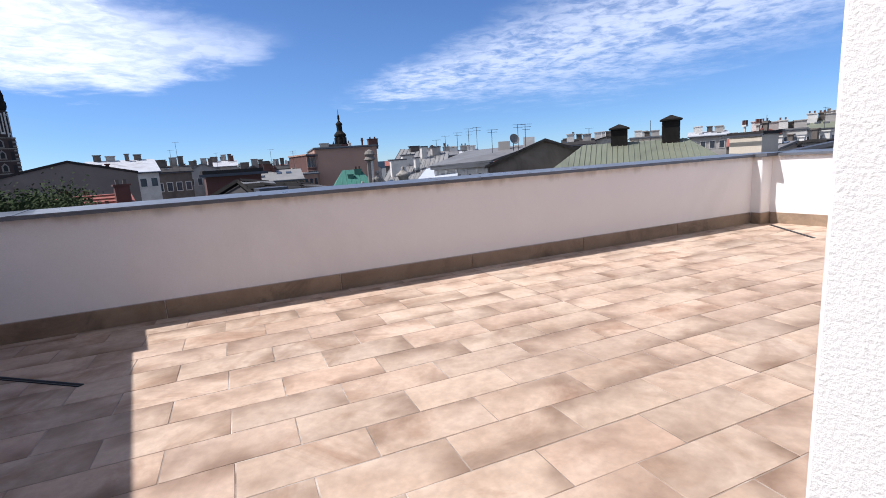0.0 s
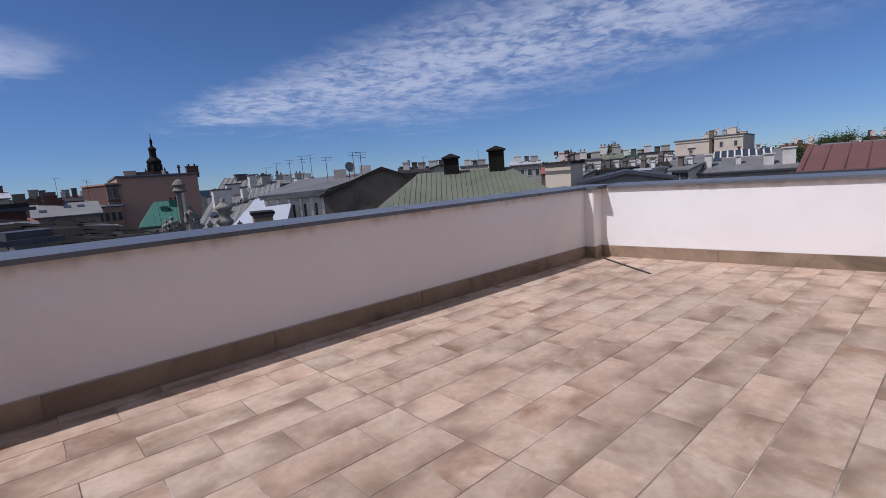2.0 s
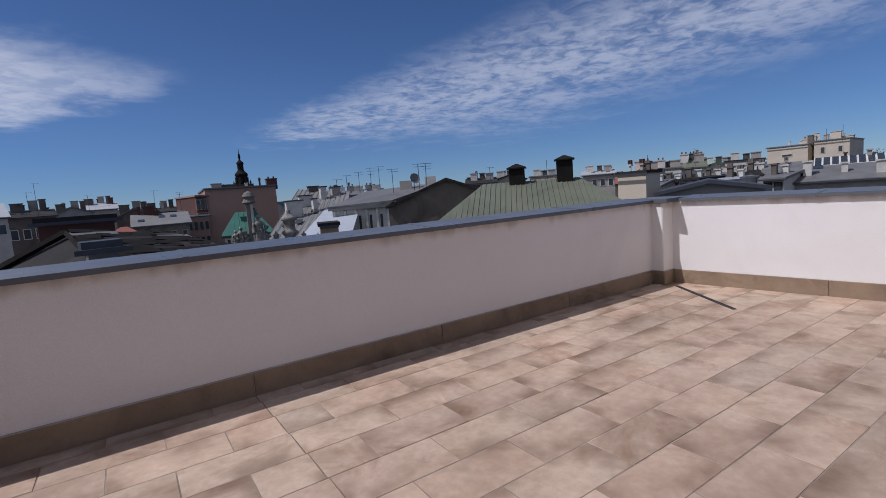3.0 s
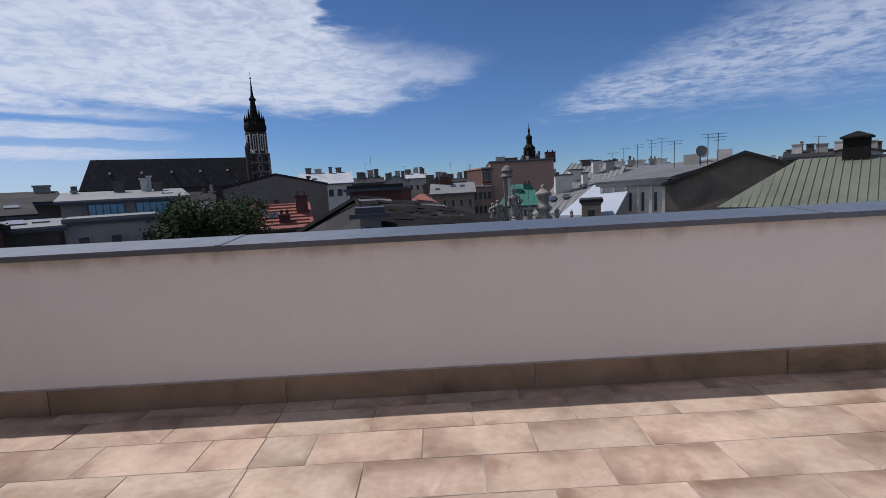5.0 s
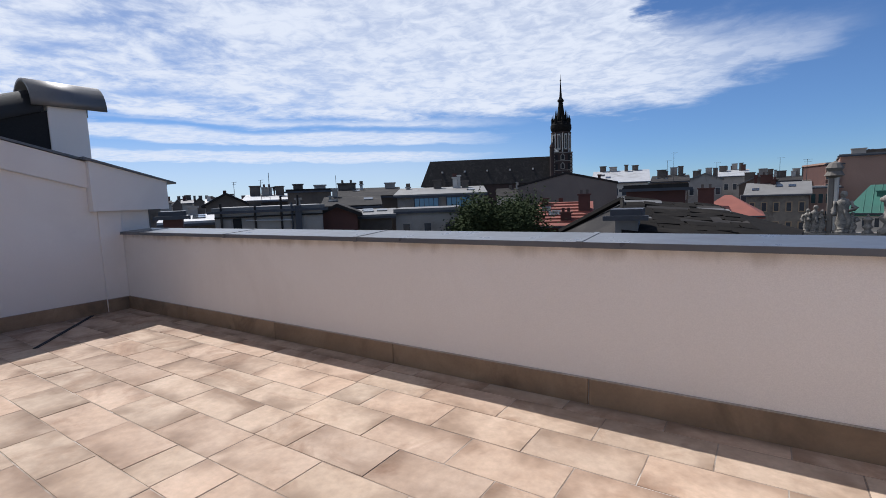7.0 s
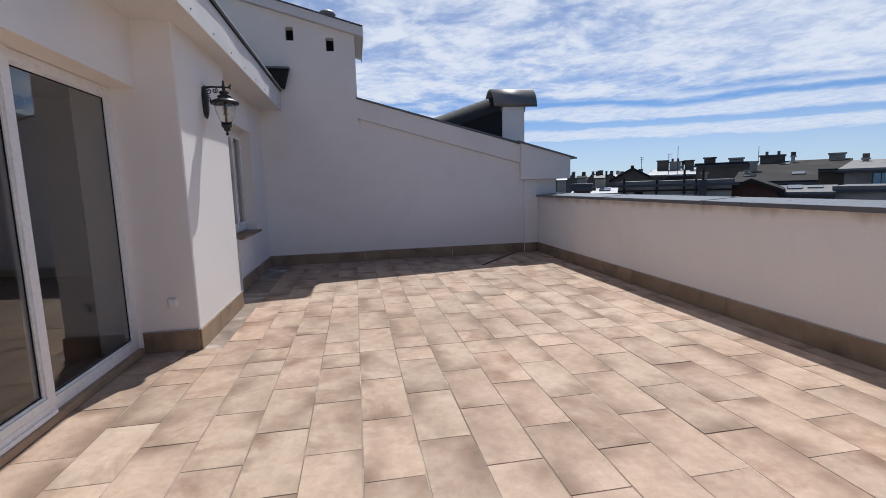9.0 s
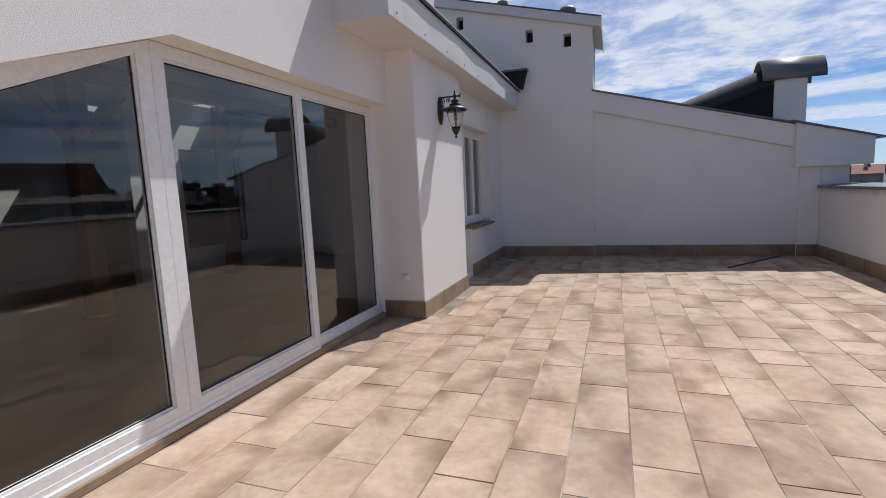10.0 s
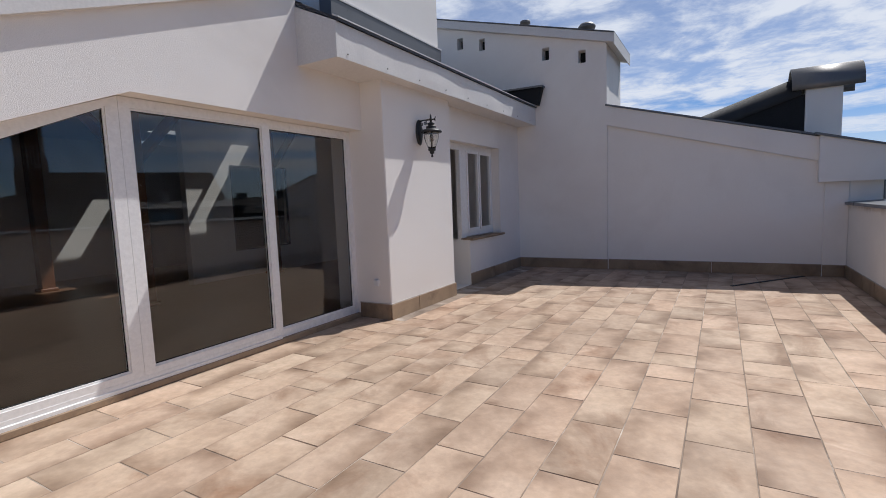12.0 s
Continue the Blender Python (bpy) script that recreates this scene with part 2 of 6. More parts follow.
def weathered(m, scale):
    """Adds broad uneven ageing that runs across the pieces: paler sandy areas and browner ones."""
    nt = m.node_tree
    b = nt.nodes["Principled BSDF"]
    old = b.inputs["Base Color"].links[0].from_socket
    geo = nt.nodes.new("ShaderNodeNewGeometry")
    for sc, lo, hi in ((scale, (0.86, 0.84, 0.81, 1), (1.1, 1.1, 1.08, 1)), (scale * 7, (0.9, 0.88, 0.86, 1), (1.07, 1.07, 1.06, 1)), (scale * 28, (0.94, 0.935, 0.93, 1), (1.05, 1.05, 1.05, 1))):
        n = nt.nodes.new("ShaderNodeTexNoise")
        n.inputs["Scale"].default_value, n.inputs["Detail"].default_value = sc, 4.0
        nt.links.new(geo.outputs["Position"], n.inputs["Vector"])
        rng = nt.nodes.new("ShaderNodeMapRange")
        rng.inputs[1].default_value, rng.inputs[2].default_value = 0.32, 0.68
        nt.links.new(n.outputs["Fac"], rng.inputs[0])
        ramp = nt.nodes.new("ShaderNodeMix")
        ramp.data_type = "RGBA"
        nt.links.new(rng.outputs[0], ramp.inputs[0])
        ramp.inputs[6].default_value, ramp.inputs[7].default_value = lo, hi
        mul = nt.nodes.new("ShaderNodeMix")
        mul.data_type, mul.blend_type = "RGBA", "MULTIPLY"
        mul.inputs[0].default_value = 1.0
        nt.links.new(old, mul.inputs[6])
        nt.links.new(ramp.outputs[2], mul.inputs[7])
        old = mul.outputs[2]
    nt.links.new(old, b.inputs["Base Color"])
    return m


dirty_edges(TILE, 0.6, (0.18, 0.113, 0.074), 0.72)
weathered(TILE, 0.55)


def assorted(m, a, c):
    """Lets the hue of the pieces wander between two tints."""
    nt = m.node_tree
    b = nt.nodes["Principled BSDF"]
    old = b.inputs["Base Color"].links[0].from_socket
    info = nt.nodes.new("ShaderNodeObjectInfo")
    wn = nt.nodes.new("ShaderNodeTexWhiteNoise")
    wn.noise_dimensions = "1D"
    nt.links.new(info.outputs["Random"], wn.inputs["W"])
    hue = nt.nodes.new("ShaderNodeMix")
    hue.data_type = "RGBA"
    nt.links.new(wn.outputs["Value"], hue.inputs[0])
    hue.inputs[6].default_value, hue.inputs[7].default_value = (*a, 1), (*c, 1)
    mul = nt.nodes.new("ShaderNodeMix")
    mul.data_type, mul.blend_type = "RGBA", "MULTIPLY"
    mul.inputs[0].default_value = 1.0
    nt.links.new(old, mul.inputs[6])
    nt.links.new(hue.outputs[2], mul.inputs[7])
    nt.links.new(mul.outputs[2], b.inputs["Base Color"])
    return m


assorted(TILE, (1.03, 0.99, 0.968), (0.985, 1.0, 0.988))
SKIRT = mat("skirting_stone", (0.4, 0.29, 0.19), (0.19, 0.13, 0.085), 0.75, scale=2.2, fine=55, bump=0.2, stain=(0.1, 0.068, 0.042), stain_amount=0.9, random_tint=0.08)
MORTAR = mat("pale_mortar", (0.5, 0.46, 0.42), (0.3, 0.26, 0.22), 0.95, scale=6.0, fine=90, bump=0.3)
JOINT = mat("joint_sealant", (0.22, 0.16, 0.12), (0.15, 0.11, 0.085), 0.85, scale=3.0, fine=40)
GROUT = mat("grout", (0.4, 0.315, 0.245), (0.13, 0.095, 0.07), 0.95, scale=2.2, fine=120, stain=(0.74, 0.66, 0.57), stain_amount=0.85)
COPING = mat("coping_sheet_metal", (0.13, 0.132, 0.138), (0.1, 0.102, 0.108), 0.34, 0.0, scale=1.5, fine=4, bump=0.0, spec=0.6)
DARK_STEEL = mat("dark_sheet_metal", (0.07, 0.075, 0.085), (0.05, 0.05, 0.06), 0.5, 0.3, scale=2, fine=40, bump=0.1)
OLD_SHEET = mat("dull_dark_roof_sheet", (0.055, 0.053, 0.052), (0.035, 0.034, 0.034), 0.78, 0.0, scale=2, fine=30, bump=0.1, spec=0.25)
PVC = mat("white_window_frame", (0.82, 0.81, 0.8), (0.78, 0.77, 0.75), 0.35, scale=1, fine=30, bump=0.02)
GLASS = glass_mat("window_glass", (0.9, 0.91, 0.9))
LAMP_GLASS = glass_mat("lantern_glass", (0.98, 0.97, 0.93), 0.05)
IRON = mat("black_cast_iron", (0.02, 0.021, 0.022), (0.03, 0.03, 0.03), 0.45, 0.2, scale=20, fine=150, bump=0.2)
ZINC = mat("zinc", (0.24, 0.225, 0.21), (0.17, 0.16, 0.15), 0.5, 0.5, scale=2, fine=40, bump=0.1)
FASCIA = mat("painted_fascia", (0.72, 0.7, 0.68), (0.66, 0.64, 0.62), 0.6, scale=1.2, fine=60, bump=0.1, stain=(0.5, 0.47, 0.44), stain_amount=0.25)
BLACK = mat("dark_void", (0.015, 0.015, 0.016), None, 0.9)
WOOD = mat("brown_timber", (0.22, 0.09, 0.035), (0.15, 0.06, 0.025), 0.5, scale=3, fine=50, stretch=(6, 6, 0.6), bump=0.15)
PARQUET = mat("dark_wood_floor", (0.14, 0.075, 0.045), (0.09, 0.05, 0.03), 0.35, scale=3, fine=40, stretch=(1, 8, 1))
ROOM_WHITE = mat("room_paint", (0.8, 0.78, 0.74), None, 0.9, scale=1)
CREAM = mat("cream_render", (0.6, 0.52, 0.41), (0.48, 0.4, 0.31), 0.9, scale=0.3, fine=8)
GREY_WALL = mat("grey_render", (0.17, 0.14, 0.115), (0.08, 0.065, 0.053), 0.92, scale=0.5, fine=14, stain=(0.05, 0.042, 0.036), stain_amount=0.8)
PALE_WALL = mat("pale_render", (0.42, 0.385, 0.34), (0.28, 0.25, 0.22), 0.9, scale=0.4, fine=14, stain=(0.13, 0.11, 0.09), stain_amount=0.6)
BROWN_WALL = mat("brown_grey_render", (0.21, 0.175, 0.15), (0.15, 0.125, 0.105), 0.92, scale=0.3, fine=9, stain=(0.1, 0.082, 0.07), stain_amount=0.5)
PINK_WALL = mat("pink_render", (0.4, 0.25, 0.185), (0.32, 0.195, 0.145), 0.9, scale=0.2, fine=6)
CHURCH_BRICK = mat("sooty_dark_brick", (0.062, 0.036, 0.03), (0.035, 0.025, 0.022), 0.9, scale=0.4, fine=6)
BRICK_RED = mat("dull_red_brick", (0.11, 0.045, 0.034), (0.075, 0.035, 0.028), 0.9, scale=0.6, fine=9)
SLATE = mat("slate_roof", (0.04, 0.035, 0.032), (0.02, 0.018, 0.017), 0.85, spec=0.2, scale=0.6, fine=14, stain=(0.12, 0.105, 0.09), stain_amount=0.4)
GREY_TIN = mat("grey_tin_roof", (0.2, 0.195, 0.19), (0.12, 0.115, 0.11), 0.6, 0.1, scale=0.6, fine=14, stain=(0.07, 0.055, 0.045), stain_amount=0.4)
PALE_TIN = mat("pale_tin_roof", (0.5, 0.5, 0.5), (0.36, 0.355, 0.35), 0.55, 0.1, scale=0.6, fine=14, stain=(0.17, 0.14, 0.12), stain_amount=0.6)
ASH_TIN = mat("ash_grey_roof", (0.23, 0.22, 0.205), (0.16, 0.152, 0.14), 0.65, 0.0, scale=0.5, fine=9, stain=(0.12, 0.105, 0.09), stain_amount=0.4)
WHITE_TIN = mat("bright_tin_roof", (0.46, 0.48, 0.51), (0.38, 0.4, 0.43), 0.5, 0.0, scale=0.5, fine=9, stain=(0.3, 0.28, 0.26), stain_amount=0.4)
TAR = mat("tarred_roof_sheet", (0.012, 0.0105, 0.0095), (0.022, 0.019, 0.016), 0.9, 0.0, scale=1.2, fine=9, stain=(0.05, 0.042, 0.035), stain_amount=0.5, spec=0.1)
SAND_WALL = mat("sand_render", (0.36, 0.27, 0.18), (0.28, 0.205, 0.135), 0.9, scale=0.8, fine=14)
SOOT_WALL = mat("sooty_render", (0.24, 0.215, 0.185), (0.14, 0.12, 0.1), 0.92, scale=0.8, fine=14, stain=(0.06, 0.05, 0.042), stain_amount=0.8)
GREEN_TIN = mat("weathered_green_roof", (0.2, 0.205, 0.14), (0.14, 0.15, 0.1), 0.55, 0.2, scale=0.35, fine=5, stain=(0.09, 0.085, 0.06), stain_amount=0.7)
COPPER = mat("verdigris_roof", (0.03, 0.15, 0.105), (0.03, 0.11, 0.08), 0.6, scale=0.4, fine=5)
RED_TILE = mat("red_roof_tile", (0.3, 0.095, 0.065), (0.22, 0.065, 0.045), 0.8, scale=0.6, fine=10, stain=(0.1, 0.05, 0.04), stain_amount=0.4)
MAROON = mat("maroon_tin_roof", (0.16, 0.075, 0.06), (0.12, 0.055, 0.045), 0.6, scale=0.4, fine=6)
STONE = mat("weathered_stone", (0.36, 0.33, 0.28), (0.15, 0.13, 0.11), 0.9, scale=4.5, fine=14, bump=0.4, stain=(0.035, 0.03, 0.026), stain_amount=1.0)
PALE_STONE = mat("pale_stone", (0.66, 0.62, 0.56), (0.45, 0.42, 0.37), 0.9, scale=1.0, fine=9)
CITY_GLASS = mat("far_window_glass", (0.03, 0.035, 0.045), (0.06, 0.07, 0.08), 0.12, scale=1, fine=4)
SKYLIGHT = mat("roof_window_glass", (0.12, 0.25, 0.36), (0.16, 0.32, 0.42), 0.15, scale=1, fine=4)
LEAF = mat("leaf_green", (0.034, 0.046, 0.019), (0.045, 0.06, 0.025), 0.95, spec=0.1, scale=0.9, fine=6, random_tint=0.1)
BARK = mat("bark", (0.09, 0.07, 0.05), None, 0.9, scale=3, fine=20)
GROUND = mat("street_ground", (0.09, 0.09, 0.085), (0.06, 0.065, 0.06), 0.9, scale=0.03, fine=0.5)
# blue of the distant haze is mixed into the colour of the woods
HILL = mat("haze_tinted_woods", (0.11, 0.16, 0.2), (0.09, 0.13, 0.17), 0.9, scale=0.004, fine=0.05)


# ---- building helpers ----
def link(name, bm, material, parent=None, smooth=False):
    me = bpy.data.meshes.new(name)
    bm.to_mesh(me)
    bm.free()
    me.materials.append(material)
    if smooth:
        for p in me.polygons:
            p.use_smooth = True
    ob = new(name, me)
    ob.parent = parent
    return ob


def part(name, bm, material, parent, label="", smooth=False):
    ob = link(name, bm, material, parent, smooth)
    return tagged(ob, label) if label else ob


def empty(name, label, category, group="", kind="", at=(0, 0, 0)):
    ob = new(name)
    ob.location = at
    return tagged(ob, label, category, group, kind)


def box(x0, x1, y0, y1, z0, z1, bevel=0.0, bm=None):
    """A box between two corners, its edges rounded."""
    one = bmesh.new()
    bmesh.ops.create_cube(one, size=1)
    bmesh.ops.scale(one, vec=(abs(x1 - x0), abs(y1 - y0), abs(z1 - z0)), verts=one.verts)
    bmesh.ops.translate(one, vec=((x0 + x1) / 2, (y0 + y1) / 2, (z0 + z1) / 2), verts=one.verts)
    if bevel:
        bmesh.ops.bevel(one, geom=list(one.edges), offset=bevel, segments=1, affect="EDGES")
    return join(bm, one)


def join(bm, one):
    if bm is None:
        return one
    me = bpy.data.meshes.new("tmp")
    one.to_mesh(me)
    one.free()
    bm.from_mesh(me)
    bpy.data.meshes.remove(me)
    return bm


def prism(outline, axis, a, b, bm=None, holes=()):
    """A plate: an outline in the plane across axis, from a to b along it, with holes through."""
    one = bmesh.new()

    def put(p, v):
        return {"x": (v, p[0], p[1]), "y": (p[0], v, p[1]), "z": (p[0], p[1], v)}[axis]
    edges = []
    for loop in (outline, *holes):
        vs = [one.verts.new(put(p, a)) for p in loop]
        edges += [one.edges.new((vs[k], vs[(k + 1) % len(vs)])) for k in range(len(vs))]
    bmesh.ops.triangle_fill(one, use_beauty=True, edges=edges)
    got = bmesh.ops.extrude_face_region(one, geom=list(one.faces))
    d = {"x": (b - a, 0, 0), "y": (0, b - a, 0), "z": (0, 0, b - a)}[axis]
    bmesh.ops.translate(one, vec=d, verts=[v for v in got["geom"] if isinstance(v, bmesh.types.BMVert)])
    bmesh.ops.recalc_face_normals(one, faces=one.faces)
    return join(bm, one)


def lathe(profile, at=(0, 0, 0), steps=20, bm=None):
    """A turned shape from (radius, height) pairs."""
    one = bmesh.new()
    rings = []
    for r, z in profile:
        rings.append([one.verts.new((at[0] + r * math.cos(2 * math.pi * k / steps), at[1] + r * math.sin(2 * math.pi * k / steps), at[2] + z))
                      for k in range(steps)])
    for lo, hi in zip(rings, rings[1:]):
        for k in range(steps):
            one.faces.new((lo[k], lo[(k + 1) % steps], hi[(k + 1) % steps], hi[k]))
    one.faces.new(list(reversed(rings[0])))
    one.faces.new(rings[-1])
    bmesh.ops.recalc_face_normals(one, faces=one.faces)
    return join(bm, one)


def tube(points, radius, bm=None, steps=8):
    """A round rod along points."""
    one = bmesh.new()
    pts = [Vector(p) for p in points]
    rings = []
    for k, p in enumerate(pts):
        d = (pts[min(k + 1, len(pts) - 1)] - pts[max(k - 1, 0)]).normalized()
        u = d.orthogonal().normalized() if abs(d.z) > 0.9 else d.cross(Vector((0, 0, 1))).normalized()
        w = d.cross(u)
        r = radius[k] if isinstance(radius, (list, tuple)) else radius
        rings.append([one.verts.new(p + r * (u * math.cos(2 * math.pi * a / steps) + w * math.sin(2 * math.pi * a / steps))) for a in range(steps)])
    for lo, hi in zip(rings, rings[1:]):
        for k in range(steps):
            one.faces.new((lo[k], lo[(k + 1) % steps], hi[(k + 1) % steps], hi[k]))
    one.faces.new(list(reversed(rings[0])))
    one.faces.new(rings[-1])
    bmesh.ops.recalc_face_normals(one, faces=one.faces)
    return join(bm, one)


# ---- the terrace: floor, parapets, walls ----
SK = 0.175            # skirting height
WEST = -4.92          # face of the neighbour's wall
DOOR_Y = -5.30        # outer face of the window frames
UP_Y = -5.13          # face of the wall over the windows
PIL = (-1.86, -0.336, -4.83)   # pier: from, to, front face
NOOK_Y = -5.0


def east_x(y):
    """The face of the east parapet, which runs a little askew."""
    return 5.297 - 0.101 * y


floor = link("floor", box(-5.2, 6.0, -5.4, 0.3, -0.25, -0.0025), GROUT)
tagged(floor, "sandstone-tiled terrace floor with sandy joints, partly in shade", "floor", kind="structure")

wall_north = link("wall_north", prism([(-5.2, -0.3), (5.7, -0.3), (5.7, 1.07), (-5.2, 1.07)], "y", 0.015, 0.34), PARAPET)
tagged(wall_north, "long white rendered parapet wall with water stains", "wall", kind="structure")

bm = bmesh.new()
lo = [bm.verts.new(p) for p in ((east_x(0.015), 0.015, -0.3), (east_x(-5.6), -5.6, -0.3), (east_x(-5.6) + 0.3, -5.6, -0.3), (east_x(0.015) + 0.3, 0.015, -0.3))]
bm.faces.new(lo)
got = bmesh.ops.extrude_face_region(bm, geom=list(bm.faces))
bmesh.ops.translate(bm, vec=(0, 0, 1.37), verts=[v for v in got["geom"] if isinstance(v, bmesh.types.BMVert)])
bmesh.ops.recalc_face_normals(bm, faces=bm.faces)
wall_east = tagged(link("wall_east", bm, PARAPET), "white rendered parapet wall in full sun", "wall", kind="structure")

pier_corner = link("wall_pier", box(5.08, 5.36, -0.145, 0.03, -0.2, 1.07, 0.012), PARAPET)
tagged(pier_corner, "square white rendered pier in the parapet corner", "wall pier", kind="structure")


def coping(name, label, joints, place, width):
    """Bent sheet-metal pieces laid end to end on a parapet, with lapped joints."""
    top = empty(name, label, "coping", kind="structure")
    for a, b in zip(joints, joints[1:]):
        prof = [(-0.043, 1.066), (-0.04, 1.104), (width, 1.13), (width + 0.005, 1.06), (width - 0.02, 1.06), (width - 0.02, 1.1), (-0.02, 1.09), (-0.025, 1.066)]
        one = prism([(p[0], p[1]) for p in prof], "x", a + 0.004, b - 0.004)
        lap = prism([(-0.047, 1.064), (-0.044, 1.108), (width, 1.134), (width, 1.128), (-0.038, 1.101), (-0.041, 1.064)], "x", b - 0.022, b + 0.016)
        one = join(one, lap)
        bmesh.ops.transform(one, matrix=place, verts=one.verts)
        part("coping_sheet", one, COPING, top)
    return top


coping("coping_north", "grey sheet-metal coping with lapped joints", (-4.86, -4.33, -2.33, -0.333, 1.66, 3.66, 5.06), Matrix.Identity(4), 0.38)
ang = math.atan(0.101)
coping("coping_east", "grey sheet-metal coping with lapped joints", (0.24, 1.68, 3.65, 5.6),
       Matrix.Translation((5.297, 0.0, 0.0)) @ Matrix.Rotation(-math.pi / 2 + ang, 4, "Z"), 0.36)
corner_cap = link("coping_corner", prism([(5.045, -0.23), (5.7, -0.23), (5.7, 0.38), (5.045, 0.38)], "z", 1.066, 1.118), COPING)
tagged(corner_cap, "grey sheet-metal cap over the corner pier", "coping", kind="structure")


def skirting(name, label, runs):
    """Stone skirting slabs: each run is a line of joints along x or y, a face and a thickness behind it."""
    top = empty(name, label, "baseboard", kind="structure")
    for axis, face, back, stops in runs:
        for a, b in zip(stops, stops[1:]):
            h = SK + random.uniform(-0.004, 0.004)
            if axis == "x":
                one = box(a + 0.003, b - 0.003, face, back, -0.004, h, 0.004)
            else:
                one = box(face, back, a + 0.003, b - 0.003, -0.004, h, 0.004)
            part("skirting_slab", one, SKIRT, top)
        a, b = stops[0], stops[-1]
        inner, deep = (face * 0.75 + back * 0.25), back
        ends = (a, b, inner, deep) if axis == "x" else (inner, deep, a, b)
        part("mortar_bead", box(*ends, SK - 0.002, SK + 0.008, 0.002), MORTAR, top, "pale mortar bead on top of the slabs")
    return top


skirting("baseboard_north", "stained sandstone skirting slabs along the parapet", [("x", 0.0, 0.016, (-4.9, -3.318, -1.615, 0.0, 1.7, 3.45, 5.075))])
skirting("baseboard_pier", "stained sandstone skirting slabs round the corner pier", [("y", 5.066, 5.081, (-0.16, 0.0)), ("x", -0.16, -0.144, (5.081, 5.33))])
skirting("baseboard_west", "stained sandstone skirting slabs at the foot of the wall",
         [("y", -4.85, -4.866, (-5.0, -3.33)), ("y", -4.905, -4.92, (-3.33, -1.7, -0.27)), ("y", -4.875, -4.89, (-0.27, 0.0))])
skirting("baseboard_south", "stained sandstone skirting slabs along the house wall",
         [("x", NOOK_Y + 0.016, NOOK_Y, (-4.9, -3.6, -2.7)), ("x", PIL[2] + 0.016, PIL[2], (PIL[0] - 0.016, -0.9, PIL[1] + 0.016)),
          ("y", PIL[1], PIL[1] + 0.016, (-5.28, PIL[2])), ("y", PIL[0] - 0.016, PIL[0], (-5.0, PIL[2])),
          ("x", -5.03, -5.046, (3.53, 4.4, 5.75)), ("y", 3.514, 3.53, (-5.27, -5.03))])
top = empty("baseboard_east", "sunlit sandstone skirting slabs along the parapet", "baseboard", kind="structure")
for a, b in ((-0.165, -1.78), (-1.78, -3.5), (-3.5, -5.03)):
    one = box(0, 0.016, 0, math.hypot(b - a, east_x(b) - east_x(a)) - 0.005, -0.004, SK, 0.004)
    bmesh.ops.transform(one, matrix=Matrix.Translation((east_x(a) - 0.0, a, 0)) @ Matrix.Rotation(math.pi + ang, 4, "Z"), verts=one.verts)
    part("skirting_slab", one, SKIRT, top)

# the neighbour's wall
bm = prism([(-3.36, -0.4), (0.39, -0.4), (0.39, 1.402), (-0.19, 1.402), (-0.19, 1.72), (-3.36, 2.62)], "x", WEST, WEST - 0.33)
wall_west = tagged(link("wall_west", bm, PLASTER), "white rendered fire wall of the neighbouring house in shade", "wall", kind="structure")
nb = empty("fire_wall_gable", "white rendered sloping wall top with a proud band under a metal edge", "wall top", kind="structure")
part("band", prism([(-3.34, 2.56), (-0.36, 1.72), (-0.36, 2.06), (-3.34, 2.88)], "x", WEST + 0.06, WEST - 0.34), PLASTER, nb)
part("end_block", prism([(-0.36, 1.40), (0.62, 1.40), (0.62, 1.80), (-0.36, 2.07)], "x", WEST + 0.15, WEST - 0.34), PLASTER, nb)
part("metal_edge", prism([(-3.36, 2.885), (-0.36, 2.07), (-0.36, 2.10), (-3.36, 2.915)], "x", WEST + 0.085, WEST - 0.45), COPING, nb)
part("metal_edge", prism([(-0.42, 2.09), (0.74, 1.765), (0.74, 1.79), (-0.42, 2.12)], "x", WEST + 0.19, WEST - 0.45), COPING, nb)
# thin greyer strip drawn in for the shadow line under the band
part("drip_edge", prism([(-3.335, 2.545), (-0.37, 1.712), (-0.37, 1.726), (-3.335, 2.56)], "x", WEST + 0.05, WEST + 0.001), FASCIA, nb)
part("corner_strip", box(WEST - 0.002, WEST + 0.03, -0.27, 0.013, 0.0, 1.398, 0.006), PLASTER, nb)
part("metal_flashing", box(WEST - 0.3, WEST + 0.012, 0.392, 0.40, 1.14, 1.385), COPING, nb)

# tall chimney wall with flue holes and a lean-to cap
CF = WEST + 0.055
CH = [(-9.0, -0.4), (-3.34, -0.4), (-3.34, 3.96), (-9.0, 5.5)]
flues = [(-3.76, 3.79), (-4.42, 3.95), (-5.7, 4.36), (-6.18, 4.46)]
holes = [[(y - 0.065, z - 0.11), (y + 0.065, z - 0.11), (y + 0.065, z + 0.11), (y - 0.065, z + 0.11)] for y, z in flues]
chim = empty("chimney_wall", "tall white rendered chimney wall with square flue holes and a metal cap", "chimney", kind="structure")
part("wall", prism(CH, "x", CF, CF - 0.2, holes=holes), PLASTER, chim)
part("core", box(CF - 0.22, WEST - 1.3, -9.0, -3.345, 0.2, 3.94), PLASTER, chim)
for y, z in flues:
    part("flue_hole", box(CF - 0.19, CF - 0.21, y - 0.07, y + 0.07, z - 0.115, z + 0.115), BLACK, chim)
part("cap", prism([(-9.0, 5.49), (-3.2, 3.91), (-3.2, 4.06), (-9.0, 5.64)], "x", WEST + 0.16, WEST - 1.45), FASCIA, chim)
part("cap_end", box(WEST + 0.17, WEST - 1.46, -3.205, -3.19, 3.87, 4.07), FASCIA, chim)
